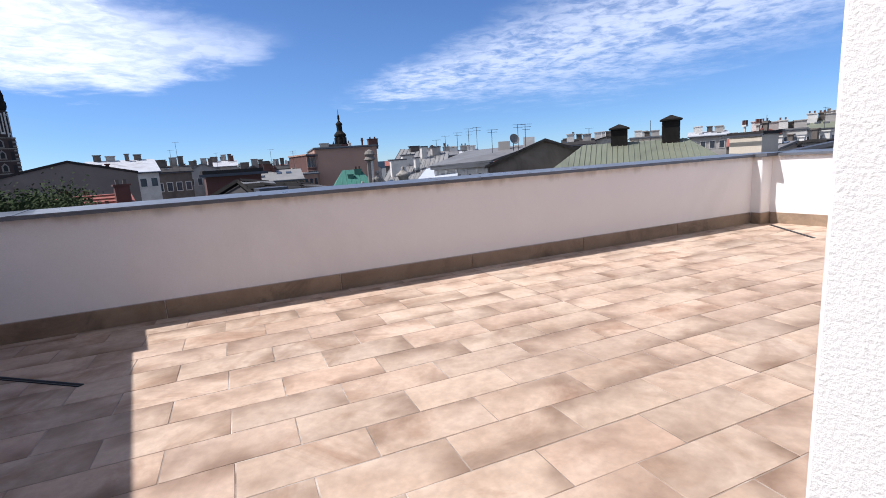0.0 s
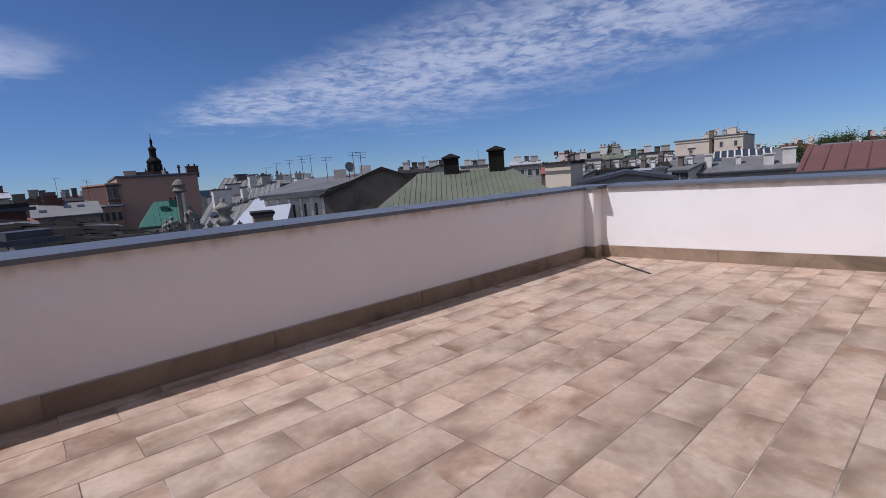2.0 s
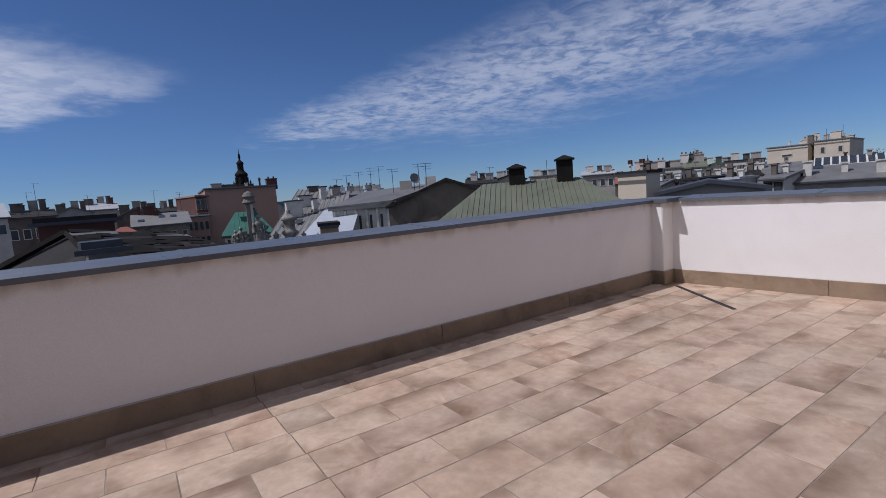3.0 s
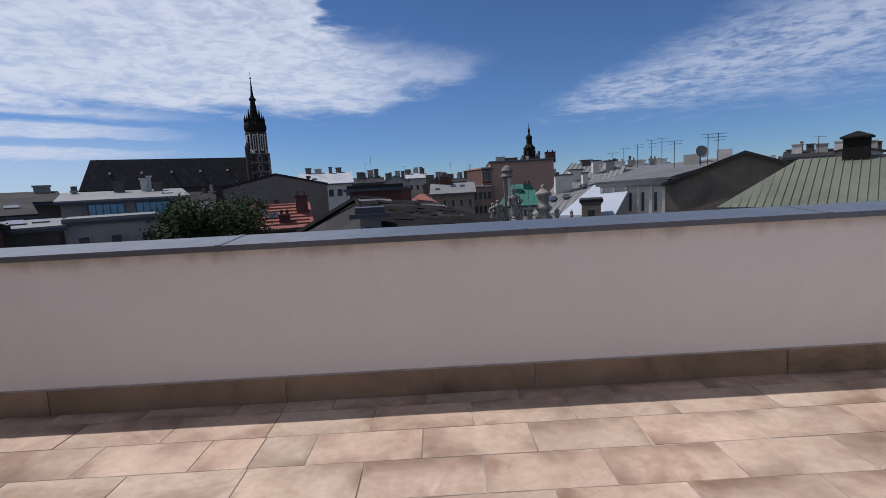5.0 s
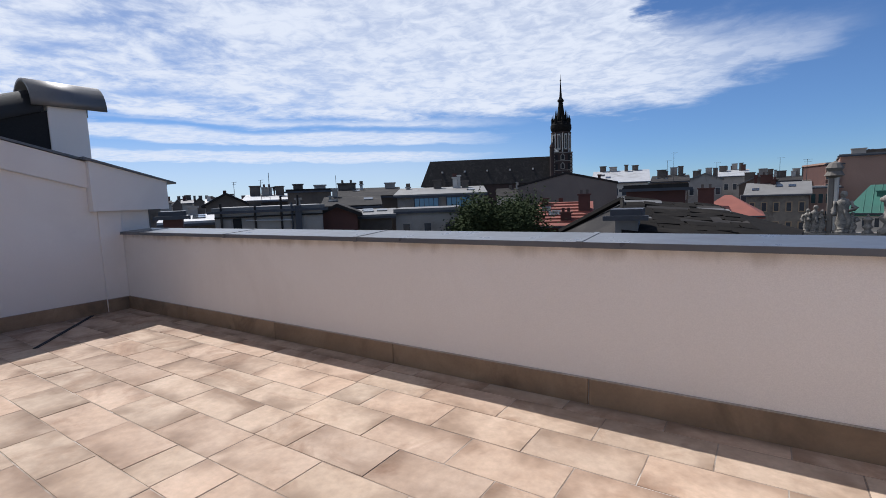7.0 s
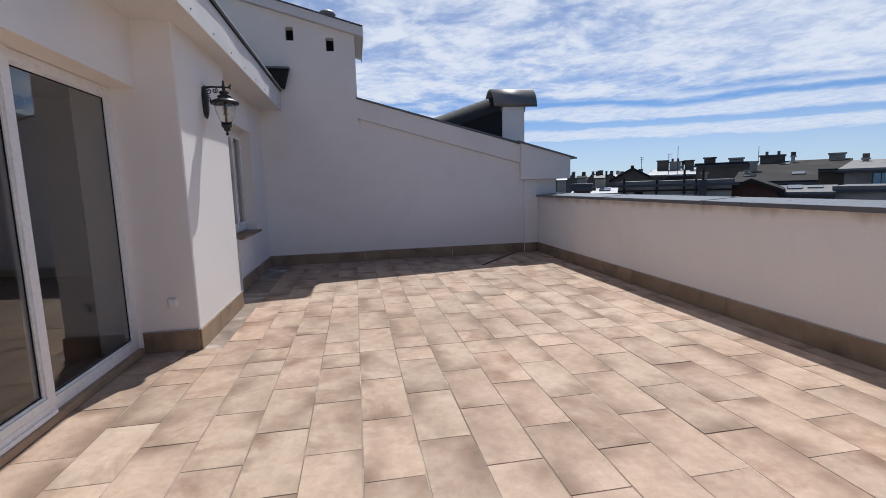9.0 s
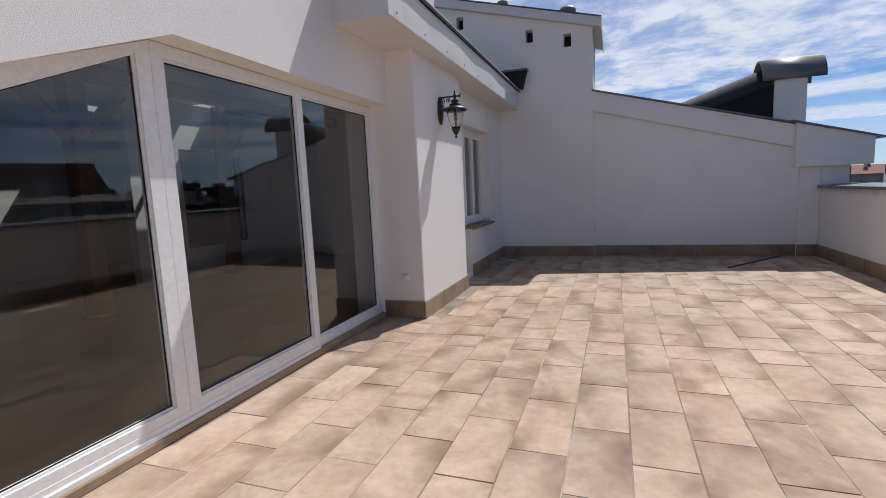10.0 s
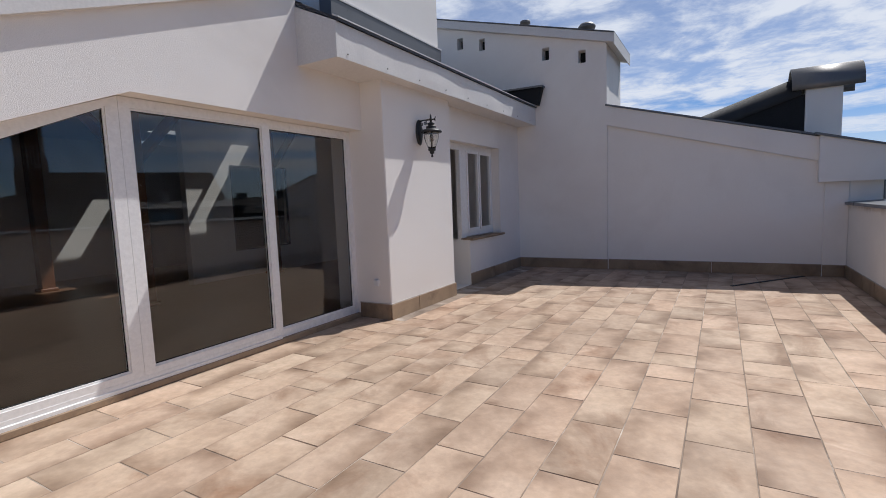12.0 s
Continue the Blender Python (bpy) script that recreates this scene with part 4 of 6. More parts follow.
def house(label, az0, az1, d, eave, ridge, depth, wall, roof, style="ridge", windows=(), chimneys=(), turn=0.0, seams=0, name="town_house", lift=None,
          overhang=0.35, run=None, wincol=None, cat="building"):
    """A house that fills the bearings az0 to az1 at distance d; eave and ridge are elevations in degrees.
    windows: (metres under the eave, how many, width, height) a row; chimneys: (along, back, width, height, material)."""
    mid = (az0 + az1) / 2
    w = 2 * d * math.tan(radians(az1 - az0) / 2)
    ze = HUB.z + d * math.tan(radians(eave))
    zr = HUB.z + (d + (0 if style in ("gable", "flat", "mono") else depth / 2)) * math.tan(radians(ridge))
    p = spot(mid, d)
    ob = new(name)
    ob.matrix_basis = Matrix.Translation((p.x, p.y, 0)) @ Matrix.Rotation(radians(-mid + turn), 4, "Z")
    tagged(ob, label, cat)
    h, o = w / 2, overhang
    if style == "gable":
        wl = prism([(-h, STREET), (h, STREET), (h, ze), (0, zr), (-h, ze)], "y", 0, depth)
        part("wall", wl, wall, ob)
        k = (zr - ze) / h
        for s in (-1, 1):
            part("roof", slab_roof([(0, -o, zr + 0.22), (s * (h + o), -o, ze - k * o + 0.22), (s * (h + o), depth + o, ze - k * o + 0.22), (0, depth + o, zr + 0.22)]), roof, ob)
    elif style == "flat":
        part("wall", box(-h, h, 0, depth, STREET, ze), wall, ob)
        part("roof", box(-h - 0.15, h + 0.15, -0.15, depth + 0.15, ze, ze + 0.25), roof, ob)
    elif style == "mono":        # low on one flank, high on the other: eave at the first bearing, ridge at the second
        part("wall", prism([(-h, STREET), (h, STREET), (h, zr), (-h, ze)], "y", 0, depth), wall, ob)
        part("roof", slab_roof([(-h - o, -o, ze + 0.2), (h + o, -o, zr + 0.2), (h + o, depth, zr + 0.2), (-h - o, depth, ze + 0.2)]), roof, ob)
    elif style == "hip":
        part("wall", box(-h, h, 0, depth, STREET, ze), wall, ob)
        r = run or max(h - depth * 0.5, 0.1)
        a, b, c, e = (-h - o, -o, ze), (h + o, -o, ze), (h + o, depth + o, ze), (-h - o, depth + o, ze)
        f, g = (-r, depth / 2, zr), (r, depth / 2, zr)
        for q in ([a, b, g, f], [b, c, g], [c, e, f, g], [e, a, f]):
            part("roof", slab_roof(q), roof, ob)
    else:
        part("wall", prism([(0, STREET), (depth, STREET), (depth, ze), (depth / 2, zr), (0, ze)], "x", -h, h), wall, ob)
        k = (zr - ze) / (depth / 2)
        for s, y in ((-1, 0), (1, depth)):
            part("roof", slab_roof([(-h - o, depth / 2, zr + 0.22), (h + o, depth / 2, zr + 0.22), (h + o, y + s * o, ze - k * o + 0.22), (-h - o, y + s * o, ze - k * o + 0.22)]), roof, ob)
    if seams:
        for k in range(seams + 1):
            x = -h + 2 * h * k / seams
            if style == "hip":
                r = run or max(h - depth * 0.5, 0.1)
                t = 1.0 if abs(x) <= r else max((h - abs(x)) / (h - r), 0.02)
                part("standing_seam", tube([(x, -o, ze + 0.03), (x, t * depth / 2, ze + (zr - ze) * t + 0.03)], 0.035, steps=4), roof, ob)
            else:
                part("standing_seam", tube([(x, -o, ze + 0.2), (x, depth / 2, zr + 0.25)], 0.035, steps=4), roof, ob)
    for drop, n, ww, hh in windows:
        for k in range(n):
            x = -h + w * (k + 0.5) / n
            z = ze - drop
            win = part("window", box(x - ww / 2 - 0.12, x + ww / 2 + 0.12, -0.07, 0.02, z - hh - 0.12, z + 0.12), wincol or PALE_STONE, ob)
            part("pane", box(x - ww / 2, x + ww / 2, -0.085, -0.06, z - hh, z), CITY_GLASS, win)
    part("gutter", box(-h - o, h + o, -o - 0.12, -o, ze - 0.12 if style != "mono" else min(ze, zr) - 0.4, ze + 0.04 if style != "mono" else min(ze, zr) - 0.25), DARK_STEEL, ob) if style in ("ridge", "hip", "flat") else None
    rr = random.Random(int(az0 * 31 + d))
    extra = [(rr.uniform(-0.9, 0.9), rr.uniform(0.35, 0.6), rr.uniform(0.2, 0.7) * max(d / 75, 0.6), rr.uniform(0.4, 1.2) * max(d / 80, 0.7), rr.choice((P, K, PALE_STONE, PALE_STONE, B))) for _ in range(3 if az0 > -10 else 1)] if d > 40 and style in ("ridge", "gable", "flat") and w > 2 else []
    if style == "ridge" and d < 130:
        for _ in range(rr.randint(1, 3)):
            fx, t = rr.uniform(-0.8, 0.8), rr.uniform(0.25, 0.6)
            ys, zs = depth / 2 * t, ze + (zr - ze) * t + 0.3
            dz = (zr - ze) / (depth / 2)
            part("roof_window", slab_roof([(fx * h - 0.4, ys, zs), (fx * h + 0.4, ys, zs), (fx * h + 0.4, ys + 0.9, zs + 0.9 * dz), (fx * h - 0.4, ys + 0.9, zs + 0.9 * dz)], 0.1), CITY_GLASS, ob)
    for fx, fy, cw, ch, cm in list(chimneys) + extra:
        x, y = fx * h, fy * depth
        if style == "gable":
            base = zr - (zr - ze) * abs(fx)
        elif style == "flat":
            base = ze
        elif style == "mono":
            base = ze + (zr - ze) * (fx + 1) / 2
        else:
            base = ze + (zr - ze) * (1 - abs(2 * fy - 1))
        st = part("chimney", box(x - cw / 2, x + cw / 2, y - cw * 0.35, y + cw * 0.35, base - 0.5, base + ch), cm, ob)
        part("chimney_cap", box(x - cw / 2 - 0.1, x + cw / 2 + 0.1, y - cw * 0.35 - 0.1, y + cw * 0.35 + 0.1, base + ch, base + ch + 0.14), cm, st)
        if d < 95 and rr.random() < 0.45:
            for s in (-0.25, 0.25):
                part("chimney_pot", box(x + s * cw - 0.12, x + s * cw + 0.12, y - 0.12, y + 0.12, base + ch + 0.14, base + ch + 0.5), (K, B)[int(abs(fx) * 10) % 2], st)
    return ob


def aerial(az, d, el0, el1, bars=3, lean=0.0):
    """A rooftop aerial: a mast with cross rods."""
    a, b = spot(az, d, el0), spot(az, d, el1)
    ob = empty("aerial", "thin metal rooftop aerial with cross rods", "aerial", "rooftop aerials", at=a)
    hgt = b.z - a.z
    part("mast", tube([(0, 0, -0.6), (lean, 0, hgt)], 0.03, steps=5), DARK_STEEL, ob)
    for k in range(bars):
        z = hgt * (0.98 - 0.14 * k)
        part("rod", tube([(-0.5 + 0.1 * k, 0.1, z), (0.7 - 0.1 * k, -0.1, z)], 0.016, steps=4), DARK_STEEL, ob)
    return ob


C, P, B, K = CREAM, PALE_WALL, BRICK_RED, GREY_WALL
# far and low on the left
for k in range(9):
    a = -66 + k * 1.05
    house("small distant house under a pale tin roof", a, a + 1.0, 150 + 37 * (k % 4), 0.1 + 0.12 * (k % 3), 0.55 + 0.15 * (k % 2), 14, (P, K)[k % 2], (PALE_TIN, GREY_TIN, SLATE)[k % 3], ("ridge", "gable")[k % 2],
          chimneys=((0.3, 0.5, 1.2, 1.4, K),))
house("brown brick stack on a low roof", -61.9, -60.0, 24, -1.15, -1.15, 2.5, B, DARK_STEEL, "flat")
house("low house under a pale tin roof", -62.5, -57.5, 34, -2.0, -1.3, 9, K, PALE_TIN, "ridge", chimneys=((0.1, 0.5, 0.6, 0.7, P),))
house("dark gabled grey house with a tin roof", -58.9, -54.6, 52, -0.1, 1.05, 16, K, SLATE, "gable", windows=((1.2, 2, 0.9, 1.4),))
blk = house("long grey rendered block with flat roof and pipes", -57.4, -45.6, 32, -0.85, -0.85, 9, PALE_WALL, GREY_TIN, "flat", chimneys=((-0.35, 0.5, 0.8, 0.5, K), (0.55, 0.2, 0.3, 0.6, P)))
ztop = spot(0, 32, -0.85).z
part("dark_doorway", box(-2.25, -1.75, -0.06, 0.02, ztop - 1.5, ztop - 0.45), BLACK, blk)
part("patched_wall", box(-3.25, -2.4, -0.05, 0.02, ztop - 2.4, ztop - 0.5), P, blk)
part("patched_wall", box(2.2, 3.2, -0.05, 0.02, ztop - 2.4, ztop - 0.9), P, blk)
part("ledge", box(-3.3, 3.3, -0.2, 0.0, ztop - 0.42, ztop - 0.32), SLATE, blk)
for x, up in ((-2.9, 0.5), (-0.9, 0.3), (0.7, 0.9), (1.35, 0.45), (1.75, 0.9)):
    part("wall_pipe", tube([(x, -0.14, ztop - 2.2), (x, -0.14, ztop + up)], 0.07, steps=6), (DARK_STEEL, SLATE)[int(up * 10) % 2], blk)
part("wall_pipe", tube([(-1.5, -0.16, ztop - 0.6), (1.4, -0.16, ztop - 0.7)], 0.045, steps=6), PALE_TIN, blk)
part("wall_duct", box(1.55, 1.95, -0.3, 0.0, ztop - 2.4, ztop + 0.25), DARK_STEEL, blk)
house("brown brick lean-to with a dark gable roof", -46.2, -41.6, 33, -1.75, -0.78, 6, BRICK_RED, SLATE, "gable")
house("weathered grey wall with a low tin roof", -41.6, -37.7, 36, -2.15, -1.5, 6, K, GREY_TIN, "ridge")
house("grey house with bright tin roof and row of chimneys", -55.0, -48.2, 58, 0.15, 0.75, 14, K, PALE_TIN, "ridge", chimneys=((-0.75, 0.4, 1.2, 1.3, K), (-0.35, 0.4, 1.2, 1.1, P), (0.1, 0.4, 1.0, 1.2, K)))
house("dark flat-roofed house with railing", -50.2, -45.3, 50, 1.15, 1.15, 12, K, SLATE, "flat", chimneys=((-0.6, 0.4, 1.0, 0.8, K), (0.5, 0.3, 1.2, 0.6, P)))
house("grey house under a dull tin roof", -45.8, -39.5, 41, -0.9, 0.1, 8, K, SLATE, "ridge", chimneys=((-0.7, 0.5, 0.5, 0.9, P),))
house("grey house with steep roof and paired chimneys", -44.6, -37.4, 52, 0.2, 1.1, 12, K, SLATE, "ridge", chimneys=((-0.8, 0.45, 2.0, 0.8, K), (0.75, 0.45, 1.2, 0.7, P)))
sky_h = house("attic house with pale tin roof and blue roof windows", -37.4, -27.0, 46, 0.1, 0.85, 12, PALE_WALL, ASH_TIN, "ridge",
              windows=((2.2, 3, 0.8, 1.1),), chimneys=((-0.1, 0.4, 0.8, 1.0, K), (0.35, 0.4, 0.5, 1.2, PALE_STONE), (0.45, 0.4, 0.3, 1.4, PALE_STONE), (0.6, 0.4, 0.7, 0.8, K)))
for x in (-2.55, 0.55):
    band = part("attic_band", box(x, x + 2.4, -0.42, 0.05, 0.3, 1.4), DARK_STEEL, sky_h)
    for k in range(5):
        part("pane", box(x + 0.1 + k * 0.46, x + 0.5 + k * 0.46, -0.46, -0.4, 0.42, 1.28), SKYLIGHT, band)
house("low grey rendered house behind the tree", -37.2, -29.5, 36, -1.75, -1.75, 6, PALE_WALL, GREY_TIN, "flat", overhang=0.08, windows=((0.9, 3, 0.5, 0.8),), wincol=PALE_WALL)
house("brown-grey rendered gabled house wall", -23.4, -12.4, 62, 0.75, 2.05, 14, BROWN_WALL, SLATE, "gable", overhang=0.1)
red = house("house with a red tiled roof", -20.6, -14.6, 42, -4.0, -1.45, 9, BRICK_RED, RED_TILE, "ridge", chimneys=((0.8, 0.3, 1.0, 1.5, B), (0.1, 0.1, 0.9, 0.7, B), (-0.8, 0.45, 0.6, 0.7, B)))
for k in range(7):
    w = 42 * math.tan(radians(3.0))
    t = (k + 0.5) / 7
    zz = HUB.z + 42 * math.tan(radians(-4.0)), HUB.z + 46.5 * math.tan(radians(-1.45))
    part("tile_course", box(-w, w, 4.5 * t - 0.1, 4.5 * t + 0.05, zz[0] + (zz[1] - zz[0]) * t + 0.1, zz[0] + (zz[1] - zz[0]) * t + 0.3), RED_TILE, red)
house("white house with small windows under a pale roof", -15.4, -9.6, 85, 0.75, 1.95, 14, PALE_STONE, PALE_TIN, "ridge", windows=((0.9, 6, 0.8, 1.2),), chimneys=((-0.7, 0.5, 1.0, 1.0, K), (-0.3, 0.5, 1.2, 0.8, P), (0.55, 0.5, 1.0, 0.9, K)))
house("broad dark brick chimney block", -9.8, -3.9, 30, -0.05, -0.05, 1.6, B, SLATE, "flat")
old = empty("old_roof", "old dark roof of loose overlapping sheets on brown walls", "roof")
R0, R1, R2 = spot(-9.0, 22, -1.2), spot(0.0, 23, -2.2), spot(7.4, 22, -4.4)
F0, F1, L0 = spot(-7.2, 16.5, -6.2), spot(8.0, 17, -6.8), spot(-15.9, 22, -4.8)
part("roof", slab_roof([R0, R1, F1, F0]), TAR, old)
part("roof", slab_roof([R1, R2, F1]), TAR, old)
part("roof_back", slab_roof([R0, R1, R2, spot(5, 30, -4.6), spot(-8, 30, -3.6)]), TAR, old)
part("side_wall", slab_roof([L0, R0 + Vector((0, 0, -0.12)), F0 + Vector((-0.1, 0, -0.1)), spot(-15, 18, -6.5)], 0.3), SLATE, old)
part("rake_board", tube([tuple(L0 + Vector((0, -0.1, 0.05))), tuple(R0 + Vector((0, -0.15, 0.05)))], 0.13, steps=4), TAR, old)
part("rake_board", tube([tuple(F0), tuple(R0 + Vector((0, -0.1, 0.05)))], 0.1, steps=4), TAR, old)
rs = random.Random(5)


def on_roof(u, v, lift):
    p = (R0 * (1 - u) + R1 * u) * (1 - v) + (F0 * (1 - u) + F1 * u) * v
    return p + Vector((0, -0.3 * lift, lift))


for j in range(17):
    u = rs.uniform(-0.03, 0.06)
    v = j / 17 * 0.85
    while u < 0.97:
        n = u + rs.uniform(0.16, 0.42)
        s, a, b = rs.uniform(-0.012, 0.012), rs.uniform(0.08, 0.2), rs.uniform(0.08, 0.2)
        w = rs.uniform(0.045, 0.062)
        part("loose_sheet", slab_roof([on_roof(u, v, a), on_roof(min(n, 1.02), v + s, b), on_roof(min(n, 1.02), v + s + w, b - 0.03), on_roof(u, v + w, a - 0.03)], 0.05),
             (TAR, TAR, TAR, TAR, SLATE, TAR, TAR, TAR, TAR, TAR, GREY_TIN, TAR)[rs.randrange(12)], old)
        u = n + rs.uniform(-0.02, 0.03)
house("roof hatch box in grey sheet metal", -8.7, -6.3, 17.5, -3.0, -3.0, 0.9, GREY_TIN, DARK_STEEL, "flat", cat="roof hatch", name="roof_hatch")
for k, (a, b, e, r) in enumerate(((-9.5, -6.0, 0.6, 1.2), (-6.2, -3.0, 0.7, 1.3), (-3.9, -0.9, 0.9, 1.5), (-1.4, 1.8, 0.0, 0.8), (1.0, 4.4, 0.2, 0.6))):
    house("distant grey house with chimneys", a, b, 110 + 22 * (k % 3), e, r, 16, (K, P, P, K, CREAM)[k], (SLATE, GREY_TIN, PALE_TIN, GREY_TIN, SLATE)[k], ("ridge", "gable")[k % 2],
          windows=((2.0, 4, 0.9, 1.6),), chimneys=((-0.5, 0.4, 1.8, 1.6, K), (0.2, 0.5, 1.4, 1.8, P), (0.6, 0.4, 1.0, 2.2, K)))
house("house with a bright red roof", -4.6, 1.4, 55, -3.1, -0.95, 9, PALE_WALL, RED_TILE, "hip", run=0.3, chimneys=((-0.65, 0.2, 1.4, 1.9, B),))
house("brownish old house with a row of windows", -0.4, 4.6, 78, -1.1, 0.0, 10, SOOT_WALL, ASH_TIN, "ridge", wincol=SAND_WALL, windows=((1.0, 5, 0.5, 1.1), (3.6, 5, 0.5, 1.1)), chimneys=((-0.4, 0.5, 1.4, 1.2, B),))
pk = house("large pink-brown rendered building", 6.6, 13.9, 90, 2.25, 2.3, 20, PINK_WALL, GREY_TIN, "flat", chimneys=((-0.65, 0.1, 1.6, 0.9, P), (-0.3, 0.2, 2.6, 0.7, K), (0.95, 0.1, 1.8, 1.3, B), (0.6, 0.1, 0.3, 1.2, B)), turn=6)
house("pink rendered lower wing with rows of windows", 4.5, 6.7, 88, -0.5, -0.45, 10, PINK_WALL, PALE_STONE, "flat", windows=((0.9, 4, 0.5, 1.3), (3.4, 4, 0.5, 1.3)), turn=14, wincol=PINK_WALL)
house("orange-brown stair wing with tall windows", 5.6, 6.7, 89, 1.6, 1.6, 9, BRICK_RED, PINK_WALL, "flat", windows=((0.5, 5, 0.22, 1.6), (2.8, 5, 0.22, 1.4)), turn=20, wincol=PINK_WALL)
house("house with a verdigris copper roof", 7.6, 12.6, 66, -2.9, -0.4, 9, PALE_STONE, COPPER, "hip", seams=9, run=1.3, windows=((0.5, 6, 0.35, 0.9),), chimneys=((0.3, 0.4, 1.0, 0.5, COPPER), (-0.1, 0.3, 0.8, 0.4, COPPER)))


def pitched(name, label, corners, roof, wall, chimneys=(), lights=(), seams=12):
    """A house whose one visible roof slope has the given corners, lower edge first; chimneys: (across, up, width, height, material)."""
    ob = empty(name, label, "building")
    a, b, c, e = corners
    part("roof", slab_roof([a, b, c, e], 0.2), roof, ob)
    down = Vector((0, 0, STREET))
    flat = [Vector((p.x, p.y, 0)) for p in corners]
    one = bmesh.new()
    top = [one.verts.new(p + Vector((0, 0, -0.22))) for p in corners]
    low = [one.verts.new(p + down) for p in flat]
    one.faces.new(top)
    one.faces.new(low)
    for k in range(4):
        one.faces.new((low[k], low[(k + 1) % 4], top[(k + 1) % 4], top[k]))
    bmesh.ops.recalc_face_normals(one, faces=one.faces)
    part("wall", one, wall, ob)

    def at(u, v):
        return (a * (1 - u) + b * u) * (1 - v) + (e * (1 - u) + c * u) * v
    for k in range(seams + 1 if seams else 0):
        u = k / seams
        part("standing_seam", tube([tuple(at(u, 0) + Vector((0, 0, 0.03))), tuple(at(u, 1) + Vector((0, 0, 0.03)))], 0.03, steps=4), roof, ob)
    for u, v, w, h, m in chimneys:
        p = at(u, v)
        st = part("chimney", box(p.x - w / 2, p.x + w / 2, p.y - 0.3, p.y + 0.3, p.z - 0.6, p.z + h), m, ob)
        part("chimney_cap", box(p.x - w / 2 - 0.1, p.x + w / 2 + 0.1, p.y - 0.4, p.y + 0.4, p.z + h, p.z + h + 0.12), DARK_STEEL, st)
    for u, v in lights:
        part("roof_window", slab_roof([at(u, v) + Vector((0, 0, 0.1)), at(u + 0.09, v) + Vector((0, 0, 0.1)), at(u + 0.09, v + 0.07) + Vector((0, 0, 0.1)), at(u, v + 0.07) + Vector((0, 0, 0.1))], 0.06), CITY_GLASS, ob)
    return ob


pitched("town_house", "grey sheet-roofed house with white chimneys stepping up the slope", (spot(11.2, 46, -3.9), spot(19.5, 42, -3.9), spot(21.6, 58, 1.0), spot(15.9, 62, 1.65)), ASH_TIN, P,
        ((0.22, 0.4, 1.7, 1.5, PALE_STONE), (0.3, 0.62, 1.4, 1.0, PALE_STONE), (0.5, 0.52, 0.5, 1.1, PALE_STONE), (0.55, 0.8, 0.7, 1.2, PALE_STONE), (0.3, 0.97, 1.2, 0.5, K), (0.75, 0.9, 1.0, 0.8, P)),
        ((0.12, 0.2), (0.3, 0.24), (0.45, 0.45)))
pitched("town_house", "low house under a bright sunlit sheet-metal roof", (spot(14.4, 40, -4.2), spot(20.5, 38, -4.3), spot(22.6, 49, -0.3), spot(18.2, 49, -0.95)), WHITE_TIN, P, seams=0)
house("cream rendered stair head", 16.9, 19.0, 36, -2.9, -2.9, 3, SAND_WALL, SLATE, "flat", overhang=0.05, wincol=SAND_WALL, windows=((0.5, 1, 0.5, 0.7),))
for k, a in enumerate((17.2, 19.4, 21.5, 23.6)):
    house("low house roofs with chimneys behind", a, a + 2.3, 88, 0.5, 1.0, 9, (P, K)[k % 2], (GREY_TIN, PALE_TIN)[k % 2], "ridge", chimneys=((-0.4, 0.4, 1.3, 1.0, P), (0.4, 0.4, 1.6, 0.9, PALE_STONE)))
# classical house with pilasters, seen cornerwise
col = house("grey classical house with white pilasters and a dark gable end", 25.7, 39.8, 43.5, -1.2, 1.5, 13, K, SLATE, "gable", turn=0)
hw = 43.5 * math.tan(radians(7.05))
zc = HUB.z + 43.5 * math.tan(radians(-1.2))
part("flank_wall", box(-hw - 5.4, -hw, 0.3, 12, STREET, zc), PALE_STONE, col)
part("cornice", box(-hw - 5.7, -hw + 0.1, -0.1, 12, zc, zc + 0.35), GREY_TIN, col)
part("flank_roof", slab_roof([(-hw - 5.8, -0.1, zc + 0.4), (-hw + 0.3, -0.1, zc + 0.6), (-0.3, 6, zc + 2.0), (-hw - 3.2, 9, zc + 1.75)], 0.2), GREY_TIN, col)
for k in range(6):
    part("pilaster", box(-hw - 5.35 + k * 1.0, -hw - 5.10 + k * 1.0, 0.1, 0.35, zc - 3.2, zc - 0.05, 0.02), PALE_STONE, col)
for k in range(5):
    win = part("window", box(-hw - 5.02 + k * 1.0, -hw - 4.70 + k * 1.0, 0.24, 0.31, zc - 2.3, zc - 0.5), PALE_STONE, col)
    part("pane", box(-hw - 4.97 + k * 1.0, -hw - 4.75 + k * 1.0, 0.22, 0.25, zc - 2.2, zc - 0.6), CITY_GLASS, win)
part("chimney", box(-2.0, -0.9, 3, 4, zc + 1.2, zc + 2.6), PALE_STONE, col)
part("chimney", box(-4.6, -3.4, 4.5, 5.5, zc + 1.0, zc + 2.4), P, col)
gr = house("weathered green sheet-metal hipped roof", 31.0, 54.5, 33, -3.9, 0.62, 12, PALE_WALL, GREEN_TIN, "hip", seams=34, run=3.9)
